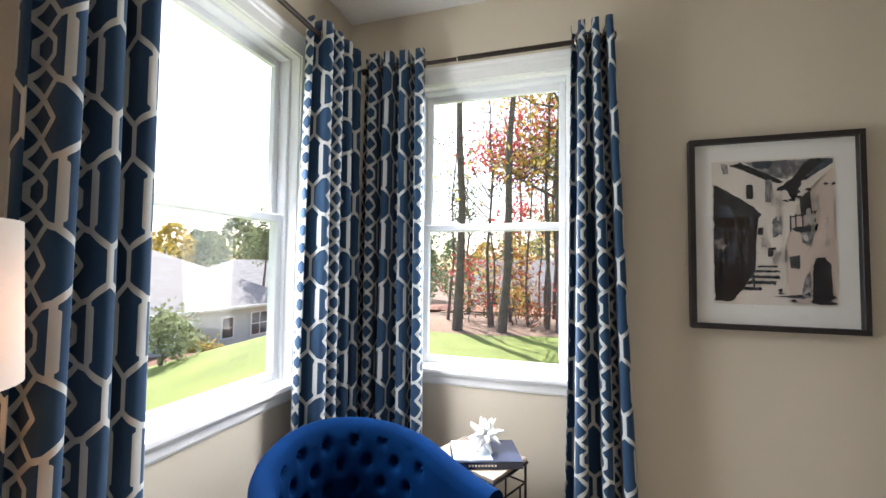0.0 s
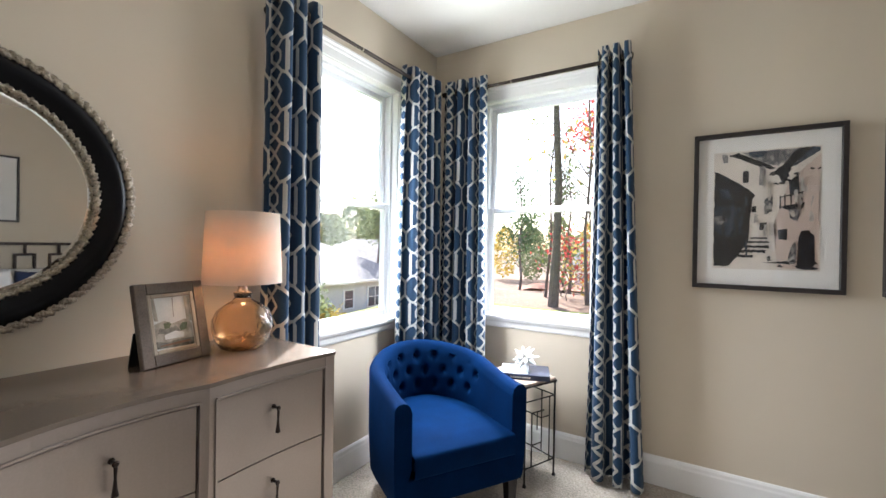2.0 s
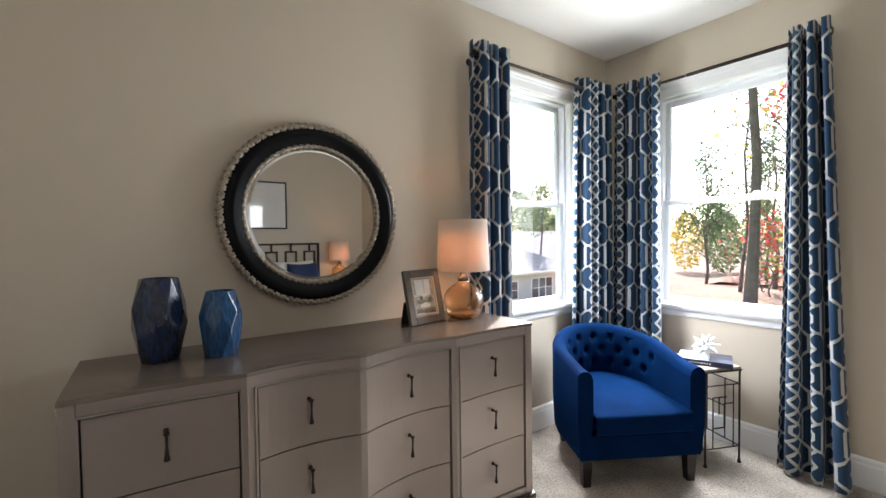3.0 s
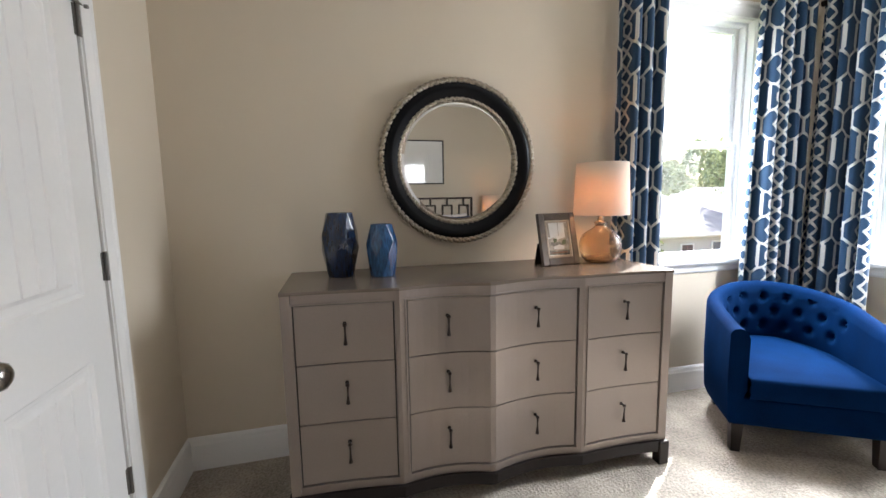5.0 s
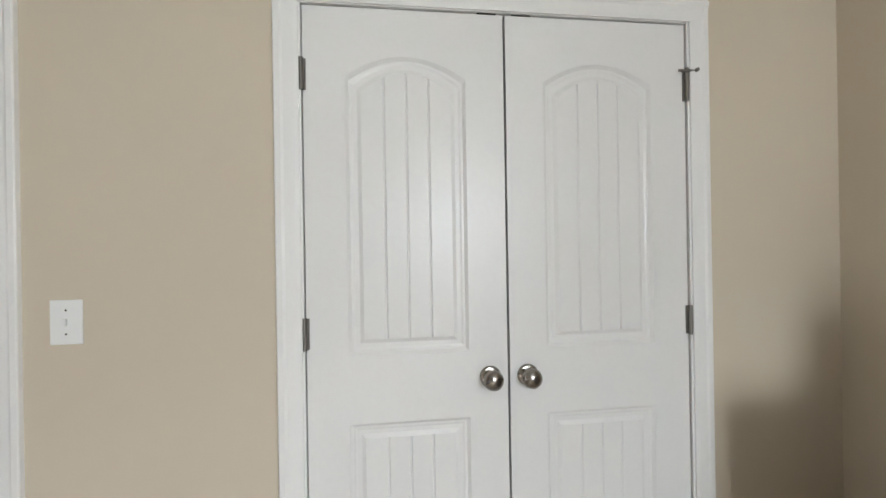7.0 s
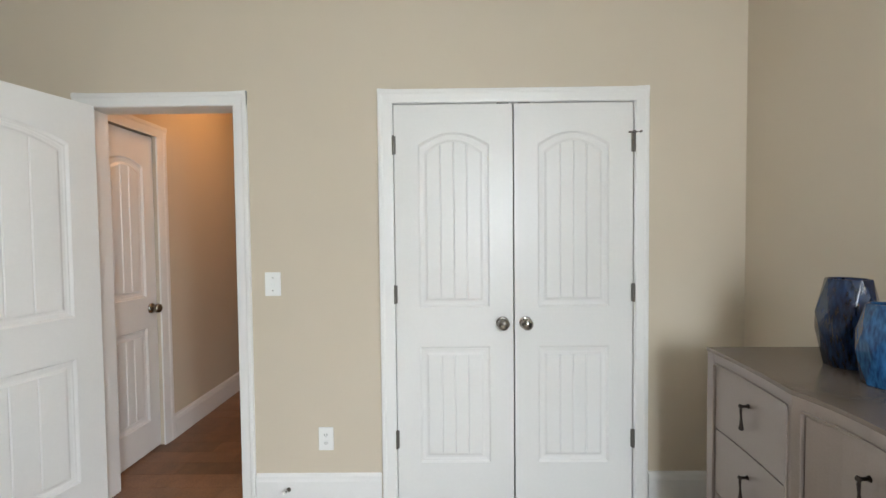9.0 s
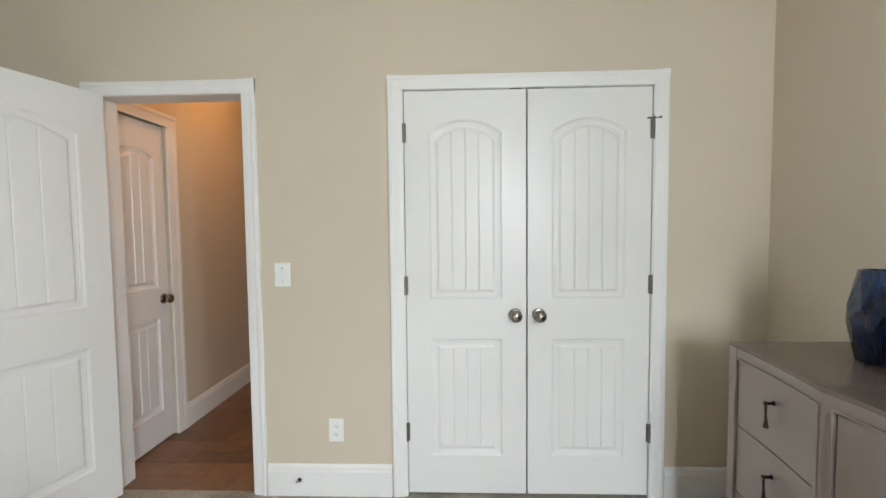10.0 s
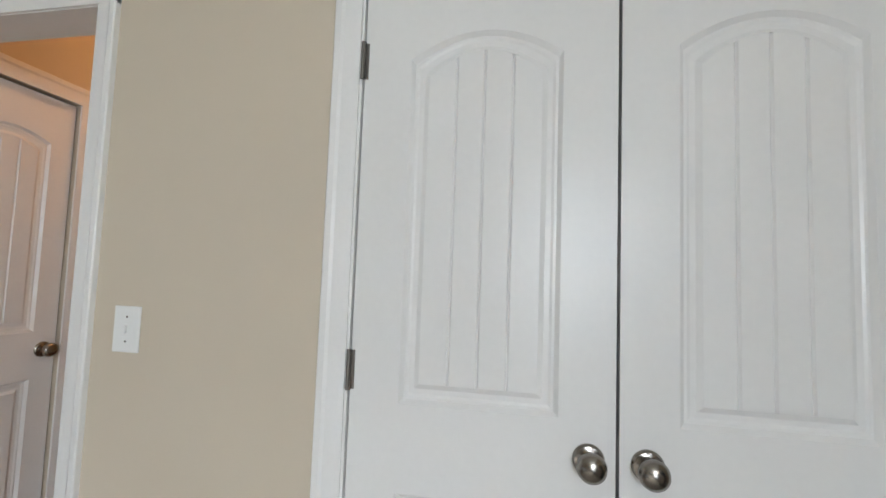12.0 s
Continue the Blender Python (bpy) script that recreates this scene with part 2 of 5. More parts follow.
def trellis_cloth():
    """Navy cloth printed with a pale trellis: long hexagons linked by small diamonds. UV in metres."""
    m = bpy.data.materials.new("trellis_curtain_cloth")
    m.use_nodes = True
    nt = m.node_tree
    b = nt.nodes["Principled BSDF"]
    uv = nt.nodes.new("ShaderNodeUVMap")
    sep = nt.nodes.new("ShaderNodeSeparateXYZ")
    nt.links.new(uv.outputs[0], sep.inputs[0])
    WC, HC = 0.222, 0.315
    u = mnode(nt, "PINGPONG", sep.outputs[0], WC / 2)
    v = mnode(nt, "PINGPONG", sep.outputs[1], HC / 2)
    segs = [((0.19, 0.0), (0.19, 0.25)), ((0.19, 0.25), (0.0, 0.37)), ((0.0, 0.37), (0.0, 0.5)), ((0.160, 0.0), (0.160, 0.185)),
            ((0.375, 0.0), (0.375, 0.05)), ((0.375, 0.05), (0.5, 0.12)), ((0.5, 0.12), (0.315, 0.225)), ((0.315, 0.225), (0.5, 0.36)), ((0.5, 0.36), (0.325, 0.5)),
            ((0.315, 0.225), (0.19, 0.25))]
    best = None
    for (x0, y0), (x1, y1) in segs:
        ax, ay, dx, dy = x0 * WC, y0 * HC, (x1 - x0) * WC, (y1 - y0) * HC
        ll = dx * dx + dy * dy
        pu, pv = mnode(nt, "SUBTRACT", u, ax), mnode(nt, "SUBTRACT", v, ay)
        t = mnode(nt, "ADD", mnode(nt, "MULTIPLY", pu, dx / ll), mnode(nt, "MULTIPLY", pv, dy / ll))
        cl = nt.nodes.new("ShaderNodeClamp")
        nt.links.new(t, cl.inputs[0])
        qx = mnode(nt, "MULTIPLY_ADD", cl.outputs[0], -dx, pu)
        qy = mnode(nt, "MULTIPLY_ADD", cl.outputs[0], -dy, pv)
        d2 = mnode(nt, "ADD", mnode(nt, "MULTIPLY", qx, qx), mnode(nt, "MULTIPLY", qy, qy))
        best = d2 if best is None else mnode(nt, "MINIMUM", best, d2)
    d = mnode(nt, "SQRT", best)
    edge = nt.nodes.new("ShaderNodeMapRange")
    edge.inputs["From Min"].default_value, edge.inputs["From Max"].default_value = 0.0069, 0.0079
    edge.inputs["To Min"].default_value, edge.inputs["To Max"].default_value = 1, 0
    nt.links.new(d, edge.inputs[0])
    weave = nt.nodes.new("ShaderNodeTexNoise")
    weave.inputs["Scale"].default_value = 600
    nt.links.new(uv.outputs[0], weave.inputs["Vector"])
    mix = nt.nodes.new("ShaderNodeMix")
    mix.data_type = "RGBA"
    mix.inputs["A"].default_value, mix.inputs["B"].default_value = (0.008, 0.040, 0.095, 1), (0.54, 0.54, 0.515, 1)
    nt.links.new(edge.outputs[0], mix.inputs["Factor"])
    val = nt.nodes.new("ShaderNodeMapRange")
    val.inputs["To Min"].default_value, val.inputs["To Max"].default_value = 0.75, 1.25
    nt.links.new(weave.outputs[0], val.inputs[0])
    mul = nt.nodes.new("ShaderNodeVectorMath")
    mul.operation = "MULTIPLY"
    nt.links.new(mix.outputs["Result"], mul.inputs[0])
    nt.links.new(val.outputs[0], mul.inputs[1])
    nt.links.new(mul.outputs[0], b.inputs["Base Color"])
    b.inputs["Roughness"].default_value, b.inputs["Sheen Weight"].default_value = 0.85, 0.15
    tr = nt.nodes.new("ShaderNodeBsdfTranslucent")
    nt.links.new(mul.outputs[0], tr.inputs[0])
    ms = nt.nodes.new("ShaderNodeMixShader")
    ms.inputs[0].default_value = 0.18
    nt.links.new(b.outputs[0], ms.inputs[1])
    nt.links.new(tr.outputs[0], ms.inputs[2])
    nt.links.new(ms.outputs[0], nt.nodes["Material Output"].inputs[0])
    return m


TRELLIS = trellis_cloth()


def glaze(name, dark, light):
    """Reactive glaze: vertical streaks from dark to light."""
    m = bpy.data.materials.new(name)
    m.use_nodes = True
    nt = m.node_tree
    b = nt.nodes["Principled BSDF"]
    tc, mp, no = nt.nodes.new("ShaderNodeTexCoord"), nt.nodes.new("ShaderNodeMapping"), nt.nodes.new("ShaderNodeTexNoise")
    mp.inputs["Scale"].default_value = (26, 26, 5)
    no.inputs["Detail"].default_value = 5
    nt.links.new(tc.outputs["Object"], mp.inputs[0])
    nt.links.new(mp.outputs[0], no.inputs["Vector"])
    cr = nt.nodes.new("ShaderNodeValToRGB")
    cr.color_ramp.elements[0].position, cr.color_ramp.elements[1].position = 0.35, 0.72
    cr.color_ramp.elements[0].color, cr.color_ramp.elements[1].color = (*dark, 1), (*light, 1)
    nt.links.new(no.outputs[0], cr.inputs[0])
    nt.links.new(cr.outputs[0], b.inputs["Base Color"])
    b.inputs["Roughness"].default_value, b.inputs["Coat Weight"].default_value = 0.16, 0.25
    return m


def wash(name, dark, light, lo=0.42, hi=0.78):
    """Watercolour: a dark pigment that thins out in soft pools."""
    m = glaze(name, dark, light)
    nt = m.node_tree
    b = nt.nodes["Principled BSDF"]
    b.inputs["Roughness"].default_value, b.inputs["Coat Weight"].default_value = 0.85, 0.0
    nt.nodes["Mapping"].inputs["Scale"].default_value = (8, 8, 6)
    el = nt.nodes["Color Ramp"].color_ramp.elements
    el[0].position, el[1].position = lo, hi
    return m


GLAZE_DARK = glaze("dark_blue_glaze", (0.004, 0.008, 0.024), (0.012, 0.035, 0.10))
GLAZE_LIGHT = glaze("mid_blue_glaze", (0.008, 0.035, 0.10), (0.03, 0.12, 0.28))

# ---------------- the room ----------------
T = 0.15
# window openings: W wall along y, N wall along x; both from ZS to ZH
WY0, WY1, NX0, NX1, ZS, ZH = 2.55, 3.31, 0.40, 1.20, 0.86, 2.345
CX0, CX1, EX0, EX1, DH = 0.544, 1.772, 2.547, 3.300, 2.04


def wall_with_holes(horizontal, lo, hi, a, b, holes):
    """Boxes that leave the holes (s0, s1, z0, z1) open. horizontal: the wall runs along x from lo to hi, thick from a to b in y."""
    bm = bmesh.new()

    def put(s0, s1, z0, z1):
        if s1 - s0 > 1e-4 and z1 - z0 > 1e-4:
            box(bm, s0, s1, a, b, z0, z1) if horizontal else box(bm, a, b, s0, s1, z0, z1)
    s = lo
    for s0, s1, z0, z1 in sorted(holes):
        put(s, s0, 0, H)
        put(s0, s1, 0, z0)
        put(s0, s1, z1, H)
        s = s1
    put(s, hi, 0, H)
    return bm


structure("wall_west", wall_with_holes(False, -T, YN + T, -T, 0, [(WY0, WY1, ZS, ZH)]), WALL, "beige painted wall with a sash window and a round mirror", "wall")
structure("wall_north", wall_with_holes(True, 0, XE, YN, YN + T, [(NX0, NX1, ZS, ZH)]), WALL, "beige painted wall with a sash window and framed prints", "wall")
structure("wall_south", wall_with_holes(True, 0, XE, -0.12, 0, [(CX0, CX1, 0, DH), (EX0, EX1, 0, DH)]), WALL, "beige painted wall with closet doors and an open doorway", "wall")
structure("wall_east", bx(XE, XE + T, -0.12, YN + T, 0, H), WALL, "beige painted wall behind the bed", "wall")
floor = structure("floor", bx(-T, XE + T, -0.02, YN + T, -0.2, 0), CARPET, "light brown cut-pile carpet wall to wall", "carpet")
ceiling = structure("ceiling", bx(-T, XE + T, -3.4, YN + T, H, H + 0.15), CEIL, "smooth white painted ceiling", "ceiling")

# baseboards with a stepped top
BASE = [(0, 0), (0.016, 0), (0.016, 0.125), (0.013, 0.135), (0.012, 0.15), (0.006, 0.16), (0, 0.163)]


def baseboard(name, a, b, out):
    return structure(name, extrude_profile(bmesh.new(), BASE, a, b, out), TRIM, "tall white painted baseboard with a moulded top", "baseboard")


baseboard("baseboard_west", (0, 0, 0), (0, YN, 0), (1, 0, 0))
baseboard("baseboard_north", (0.016, YN, 0), (XE, YN, 0), (0, -1, 0))
baseboard("baseboard_south_corner", (0.016, 0, 0), (CX0 - 0.061, 0, 0), (0, 1, 0))
baseboard("baseboard_south_middle", (CX1 + 0.068, 0, 0), (EX0 - 0.065, 0, 0), (0, 1, 0))
baseboard("baseboard_south_end", (EX1 + 0.07, 0, 0), (XE, 0, 0), (0, 1, 0))
baseboard("baseboard_east", (XE, 0.016, 0), (XE, YN - 0.016, 0), (-1, 0, 0))

# ---- casings round the doors ----
CAS = [(0, 0), (0.010, 0), (0.012, 0.012), (0.014, 0.040), (0.018, 0.048), (0.018, 0.062), (0.015, 0.065), (0, 0.065)]


def door_casing(name, x0, x1, wl, wr, y=0.0, out=(0, 1, 0)):
    """Side and head casings with a jamb lining behind."""
    t = thing(name, "white painted moulded door casing", "door trim", kind="structure")
    k = 0.065
    for nm, a, b, up in (("casing_side", (x0 + 0.006, y, 0), (x0 + 0.006, y, DH + k), (-wl / k, 0, 0)),
                         ("casing_side", (x1 - 0.006, y, 0), (x1 - 0.006, y, DH + k), (wr / k, 0, 0)),
                         ("casing_head", (x0 - wl + 0.006, y, DH - 0.004), (x1 + wr - 0.006, y, DH - 0.004), (0, 0, 1))):
        part(nm, extrude_profile(bmesh.new(), [(o + (0.002 if nm == "casing_head" else 0), u) for o, u in CAS], a, b, out, up), TRIM, t)
    part("jamb", bx(x0 - 0.002, x0 + 0.012, -0.12, 0.004, 0, DH), TRIM, t)
    part("jamb", bx(x1 - 0.012, x1 + 0.002, -0.12, 0.004, 0, DH), TRIM, t)
    part("jamb_head", bx(x0, x1, -0.12, 0.004, DH - 0.006, DH + 0.002), TRIM, t)
    return t


door_casing("door_casing_closet", CX0, CX1, 0.062, 0.068)
door_casing("door_casing_entry", EX0, EX1, 0.066, 0.065)


# ---- panelled doors ----
def panel_side(bm, w, h, y, sgn, sx, panels):
    """One moulded face of a door leaf in the plane y: stiles and rails round the sunk, plank-grooved panels."""
    def V(x, z, d=0.0):
        return bm.verts.new((x, y - sgn * d, z))

    def quad(*p):
        f = bm.faces.new([V(*q) for q in p])
    prev = 0.0
    for z0, z1, rise in panels:
        quad((0, prev), (w, prev), (w, z0), (0, z0))
        top = z1 + rise + 0.012
        quad((0, z0), (sx, z0), (sx, top), (0, top))
        quad((w - sx, z0), (w, z0), (w, top), (w - sx, top))
        n = 14

        def outline(inset, d):
            xa, xb = sx + inset, w - sx - inset
            pts = [(xa, z0 + inset, d), (xb, z0 + inset, d)]
            for i in range(n + 1):
                x = xb + (xa - xb) * i / n
                c = 2 * (x - (xa + xb) / 2) / (xb - xa)
                pts.append((x, z1 - inset + rise * (1 - c * c), d))
            return pts
        o = outline(0, 0)
        for i in range(2, len(o) - 1):
            quad(o[i][:2], o[i + 1][:2], (o[i + 1][0], top), (o[i][0], top))
        loops = [outline(i, d) for i, d in ((0, 0), (0.010, 0.009), (0.016, 0.009), (0.022, 0.011), (0.034, 0.011), (0.046, 0.004))]
        for a, b in zip(loops, loops[1:]):
            for i in range(len(a)):
                j = (i + 1) % len(a)
                quad(a[i], a[j], b[j], b[i])
        # grooved field
        ins, d0 = 0.046, 0.004
        xa, xb = sx + ins, w - sx - ins
        xs = [(xa, d0)]
        planks = 4 if w > 0.5 else 3
        for g in range(1, planks):
            gx = xa + (xb - xa) * g / planks
            xs += [(gx - 0.0045, d0), (gx, d0 + 0.005), (gx + 0.0045, d0)]
        xs.append((xb, d0))
        full = []
        for (xp, dp), (xq, dq) in zip(xs, xs[1:]):
            k = 5 if abs(xq - xp) > 0.02 else 1
            full += [(xp + (xq - xp) * i / k, dp + (dq - dp) * i / k) for i in range(k)]
        full.append(xs[-1])

        def ztop(x):
            c = 2 * (x - (xa + xb) / 2) / (xb - xa)
            return z1 - ins + rise * (1 - c * c)
        for (xp, dp), (xq, dq) in zip(full, full[1:]):
            quad((xp, z0 + ins, dp), (xq, z0 + ins, dq), (xq, ztop(xq), dq), (xp, ztop(xp), dp))
        prev = top
    quad((0, prev), (w, prev), (w, h), (0, h))


def door_leaf_bm(w, h, sx=0.118, th=0.035):
    """A leaf from x 0 to w, y -th to 0, with moulded panels on both faces."""
    bm = bmesh.new()
    panels = [(0.195, 0.795, 0.0), (0.995, 1.815, 0.062 if w > 0.5 else 0.04)]
    panel_side(bm, w, h, 0.0, 1, sx, panels)
    panel_side(bm, w, h, -th, -1, sx, panels)
    for (xa, za), (xb, zb) in (((0, 0), (w, 0)), ((w, 0), (w, h)), ((w, h), (0, h)), ((0, h), (0, 0))):
        bm.faces.new([bm.verts.new(p) for p in ((xa, 0, za), (xb, 0, zb), (xb, -th, zb), (xa, -th, za))])
    bmesh.ops.remove_doubles(bm, verts=bm.verts[:], dist=0.0002)
    bmesh.ops.recalc_face_normals(bm, faces=bm.faces[:])
    return bm


def knob_bm():
    bm = bmesh.new()
    prof = [(0.0005, 0.0), (0.033, 0.0), (0.033, 0.004), (0.029, 0.009), (0.016, 0.012), (0.012, 0.015), (0.012, 0.021), (0.020, 0.026),
            (0.028, 0.034), (0.0305, 0.044), (0.028, 0.053), (0.019, 0.060), (0.007, 0.0635), (0.0005, 0.064)]
    return lathe(bm, prof, 28, pose(0, 0, 0, -90))


def hinge_bm():
    bm = bx(-0.012, 0.012, -0.002, 0.002, -0.045, 0.045)
    tube(bm, [(0, 0.006, -0.047), (0, 0.006, 0.047)], 0.006, 10)
    return bm


def door(name, label, w, h, m, knob_x, hinge_x, both=False, hinge_y=0.002):
    t = thing(name, label, "door", m, kind="structure")
    part("door_leaf", door_leaf_bm(w, h, 0.118 if w > 0.5 else 0.09), DOOR, t)
    k = part("door_handle", knob_bm(), NICKEL, t, "round satin nickel door knob", smooth=True)
    k.matrix_basis = pose(knob_x, 0, 0.915)
    if both:
        part_copy(k, pose(knob_x, -0.035, 0.915, 0, 0, 180))
    hb = None
    for z in (0.32, 1.065, 1.815):
        if hb is None:
            hb = part("hinge", hinge_bm(), HINGE, t, "nickel butt hinge")
            hb.matrix_basis = pose(hinge_x, hinge_y, z)
        else:
            part_copy(hb, pose(hinge_x, hinge_y, z))
    return t


LEAFW = (CX1 - CX0 - 0.024 - 0.0155) / 2
d1 = door("door_1", "closed white two-panel arched closet door", LEAFW, DH - 0.024, pose(CX0 + 0.0160, -0.004, 0.014), LEAFW - 0.055, -0.003)
d2 = door("door_2", "closed white two-panel arched closet door", LEAFW, DH - 0.024, pose(CX1 - 0.0160 - LEAFW, -0.004, 0.014), 0.055, LEAFW + 0.003)
# hinge-pin stop at the top hinge
st = bmesh.new()
tube(st, [(-0.03, 0.012, 1.865), (0.03, 0.012, 1.865)], 0.0045, 8)
tube(st, [(-0.026, 0.008, 1.865), (-0.026, 0.026, 1.865)], 0.006, 8)
tube(st, [(0, 0.008, 1.84), (0, 0.008, 1.875)], 0.006, 8)
part("hinge_pin_stop", st, HINGE, d1, "metal hinge-pin door stop").matrix_basis = pose(-0.003, 0, 0)
# ball catches in the head
for dd, xx in ((d1, LEAFW - 0.05), (d2, 0.05)):
    part("ball_catch", bx(xx - 0.03, xx + 0.03, -0.03, 0.002, DH - 0.0238, DH - 0.0204), GAP, dd, "dark ball catch plate")
structure("closet_back", bx(CX0 - 0.25, CX1 + 0.25, -0.75, -0.70, 0, H), WALL, "plain wall inside the closed closet", "wall")
structure("closet_end_west", bx(CX0 - 0.25, CX0 - 0.20, -0.70, -0.12, 0, H), WALL, "plain end wall inside the closed closet", "wall")
structure("closet_end_east", bx(CX1 + 0.20, CX1 + 0.25, -0.70, -0.12, 0, H), WALL, "plain end wall inside the closed closet", "wall")
structure("closet_floor", bx(CX0 - 0.25, CX1 + 0.25, -0.75, -0.021, -0.2, -0.004), CARPET, "carpet inside the closed closet", "carpet")

door("door_3", "open white two-panel arched entry door", 0.74, DH - 0.016, pose(EX1 - 0.044, 0.024, 0.010, 0, 0, 74) @ pose(0, 0.022, 0), 0.74 - 0.06, 0.008, True, -0.040)

# ---------------- the hall beyond the doorway ----------------
HX = 3.39
structure("wall_hall_left", wall_with_holes(False, -3.4, -0.12, HX, HX + 0.12, [(-0.625, -0.140, 0, DH)]), WALL, "beige hallway wall with a narrow door", "wall")
structure("wall_hall_right", bx(2.26, 2.38, -3.4, -0.12, 0, H), WALL, "beige hallway wall", "wall")
structure("wall_hall_end", bx(2.26, HX + 0.12, -3.52, -3.4, 0, H), WALL, "beige wall at the end of the hall", "wall")
baseboard("baseboard_hall", (HX, -3.4, 0), (HX, -0.71, 0), (-1, 0, 0))
ht = thing("door_casing_hall", "white moulded casing round the narrow hall door", "door trim", kind="structure")
part("casing_side", extrude_profile(bmesh.new(), CAS, (HX, -0.62, 0), (HX, -0.62, DH + 0.075), (-1, 0, 0), (0, -1.35, 0)), TRIM, ht)
part("casing_side", extrude_profile(bmesh.new(), CAS, (HX, -0.146, 0), (HX, -0.146, DH + 0.075), (-1, 0, 0), (0, 0.32, 0)), TRIM, ht)
part("casing_head", extrude_profile(bmesh.new(), [(o + 0.003, u) for o, u in CAS], (HX, -0.71, DH - 0.004), (HX, -0.125, DH - 0.004), (-1, 0, 0), (0, 0, 1.2)), TRIM, ht)
part("jamb", bx(HX + 0.04, HX + 0.119, -0.626, -0.614, 0, DH), TRIM, ht)
d4 = door("door_4", "closed narrow white arched hall closet door", 0.470, DH - 0.02, pose(HX + 0.02, -0.617, 0.010, 0, 0, 90), 0.05, 0.467)
hs = bmesh.new()
tube(hs, [(-0.03, 0.012, 1.865), (0.03, 0.012, 1.865)], 0.0045, 8)
tube(hs, [(0, 0.008, 1.84), (0, 0.008, 1.875)], 0.006, 8)
part("hinge_pin_stop", hs, HINGE, d4, "metal hinge-pin door stop").matrix_basis = pose(0.467, 0, 0)
structure("hall_closet_back", bx(HX + 0.3, HX + 0.35, -0.86, -0.121, 0, H), WALL, "plain wall inside the hall closet", "wall")
structure("hall_closet_end", bx(HX + 0.12, HX + 0.3, -0.86, -0.81, 0, H), WALL, "plain end wall inside the hall closet", "wall")
cl = thing("ceiling_light", "round flush hallway ceiling light glowing warm", "ceiling light", pose(2.85, -1.0, H))
part("base_plate", lathe(bmesh.new(), [(0.001, 0), (0.15, 0), (0.15, -0.02), (0.14, -0.03)], 32), NICKEL, cl, smooth=True)
part("diffuser", lathe(bmesh.new(), [(0.14, -0.03), (0.135, -0.06), (0.10, -0.085), (0.05, -0.098), (0.001, -0.10)], 32), HALLBULB, cl, "glowing frosted dome", smooth=True)
hp = thing("picture_frame", "dark framed picture hung on the hallway wall", "picture", pose(HX, -1.97, 1.47))
for a in ((-0.03, 0, -0.30, 0.30, 0.30, 0.33), (-0.03, 0, -0.30, 0.30, -0.33, -0.30), (-0.03, 0, -0.33, -0.30, -0.33, 0.33), (-0.03, 0, 0.30, 0.33, -0.33, 0.33)):
    part("frame_side", bx(*a, bevel=0.003), FRAMEWOOD, hp)
part("print", bx(-0.012, -0.004, -0.30, 0.30, -0.30, 0.30), MATBOARD, hp)

# ---------------- windows ----------------
def window(name, label, m, W):
    """A white double-hung window. Local x along the wall from 0 to W, y into the room, z up from the floor."""
    t = thing(name, label, "window", m, kind="structure")

    def ring(nm, x0, x1, z0, z1, y0, y1, s, head=None, foot=None, mat=VINYL, bev=0.004):
        hd, ft = head or s, foot or head or s
        part(nm + "_stile", bx(x0, x0 + s, y0, y1, z0, z1, bevel=bev), mat, t)
        part(nm + "_stile", bx(x1 - s, x1, y0, y1, z0, z1, bevel=bev), mat, t)
        part(nm + "_rail", bx(x0 + s, x1 - s, y0, y1, z0, z0 + ft, bevel=bev), mat, t)
        part(nm + "_rail", bx(x0 + s, x1 - s, y0, y1, z1 - hd, z1, bevel=bev), mat, t)
    ring("window_frame", 0.0, W, ZS, ZH, -0.13, -0.045, 0.028, 0.028, 0.012)
    zm = 1.585
    ring("lower_sash", 0.03, W - 0.03, ZS + 0.012, zm + 0.018, -0.085, -0.055, 0.034, 0.036)
    ring("upper_sash", 0.03, W - 0.03, zm - 0.018, ZH - 0.028, -0.120, -0.090, 0.034, 0.036)
    for x in (0.20, W - 0.20):
        lb = bx(x - 0.03, x + 0.03, -0.085, -0.055, zm + 0.0185, zm + 0.026, bevel=0.003)
        box(lb, x - 0.012, x + 0.02, -0.078, -0.06, zm + 0.026, zm + 0.036, bevel=0.003)
        part("sash_lock", lb, VINYL, t)
    for z0, z1, y in ((ZS + 0.044, zm - 0.014, -0.070), (zm + 0.014, ZH - 0.06, -0.105)):
        g = part("pane", bx(0.06, W - 0.06, y - 0.002, y + 0.002, z0, z1), GLASS, t, "clear window pane")
        g.visible_shadow = False
    # plaster returns, stool, apron, casings
    part("window_return", bx(-0.001, 0.010, -0.045, 0.0, ZS, ZH), TRIM, t)
    part("window_return", bx(W - 0.010, W + 0.001, -0.045, 0.0, ZS, ZH), TRIM, t)
    part("window_return", bx(0.010, W - 0.010, -0.045, 0.0, ZH - 0.010, ZH + 0.001), TRIM, t)
    part("window_sill", bx(-0.085, W + 0.085, -0.046, 0.045, ZS - 0.022, ZS + 0.004, bevel=0.007, seg=3), TRIM, t)
    part("apron", extrude_profile(bmesh.new(), [(0, 0), (0.008, 0), (0.013, 0.010), (0.013, 0.035), (0.020, 0.048), (0.020, 0.058), (0, 0.058)], (-0.065, 0, ZS - 0.08), (W + 0.065, 0, ZS - 0.08), (0, 1, 0)), TRIM, t)
    part("casing_side", extrude_profile(bmesh.new(), CAS, (0.004, 0, ZS + 0.004), (0.004, 0, ZH), (0, 1, 0), (-1, 0, 0)), TRIM, t)
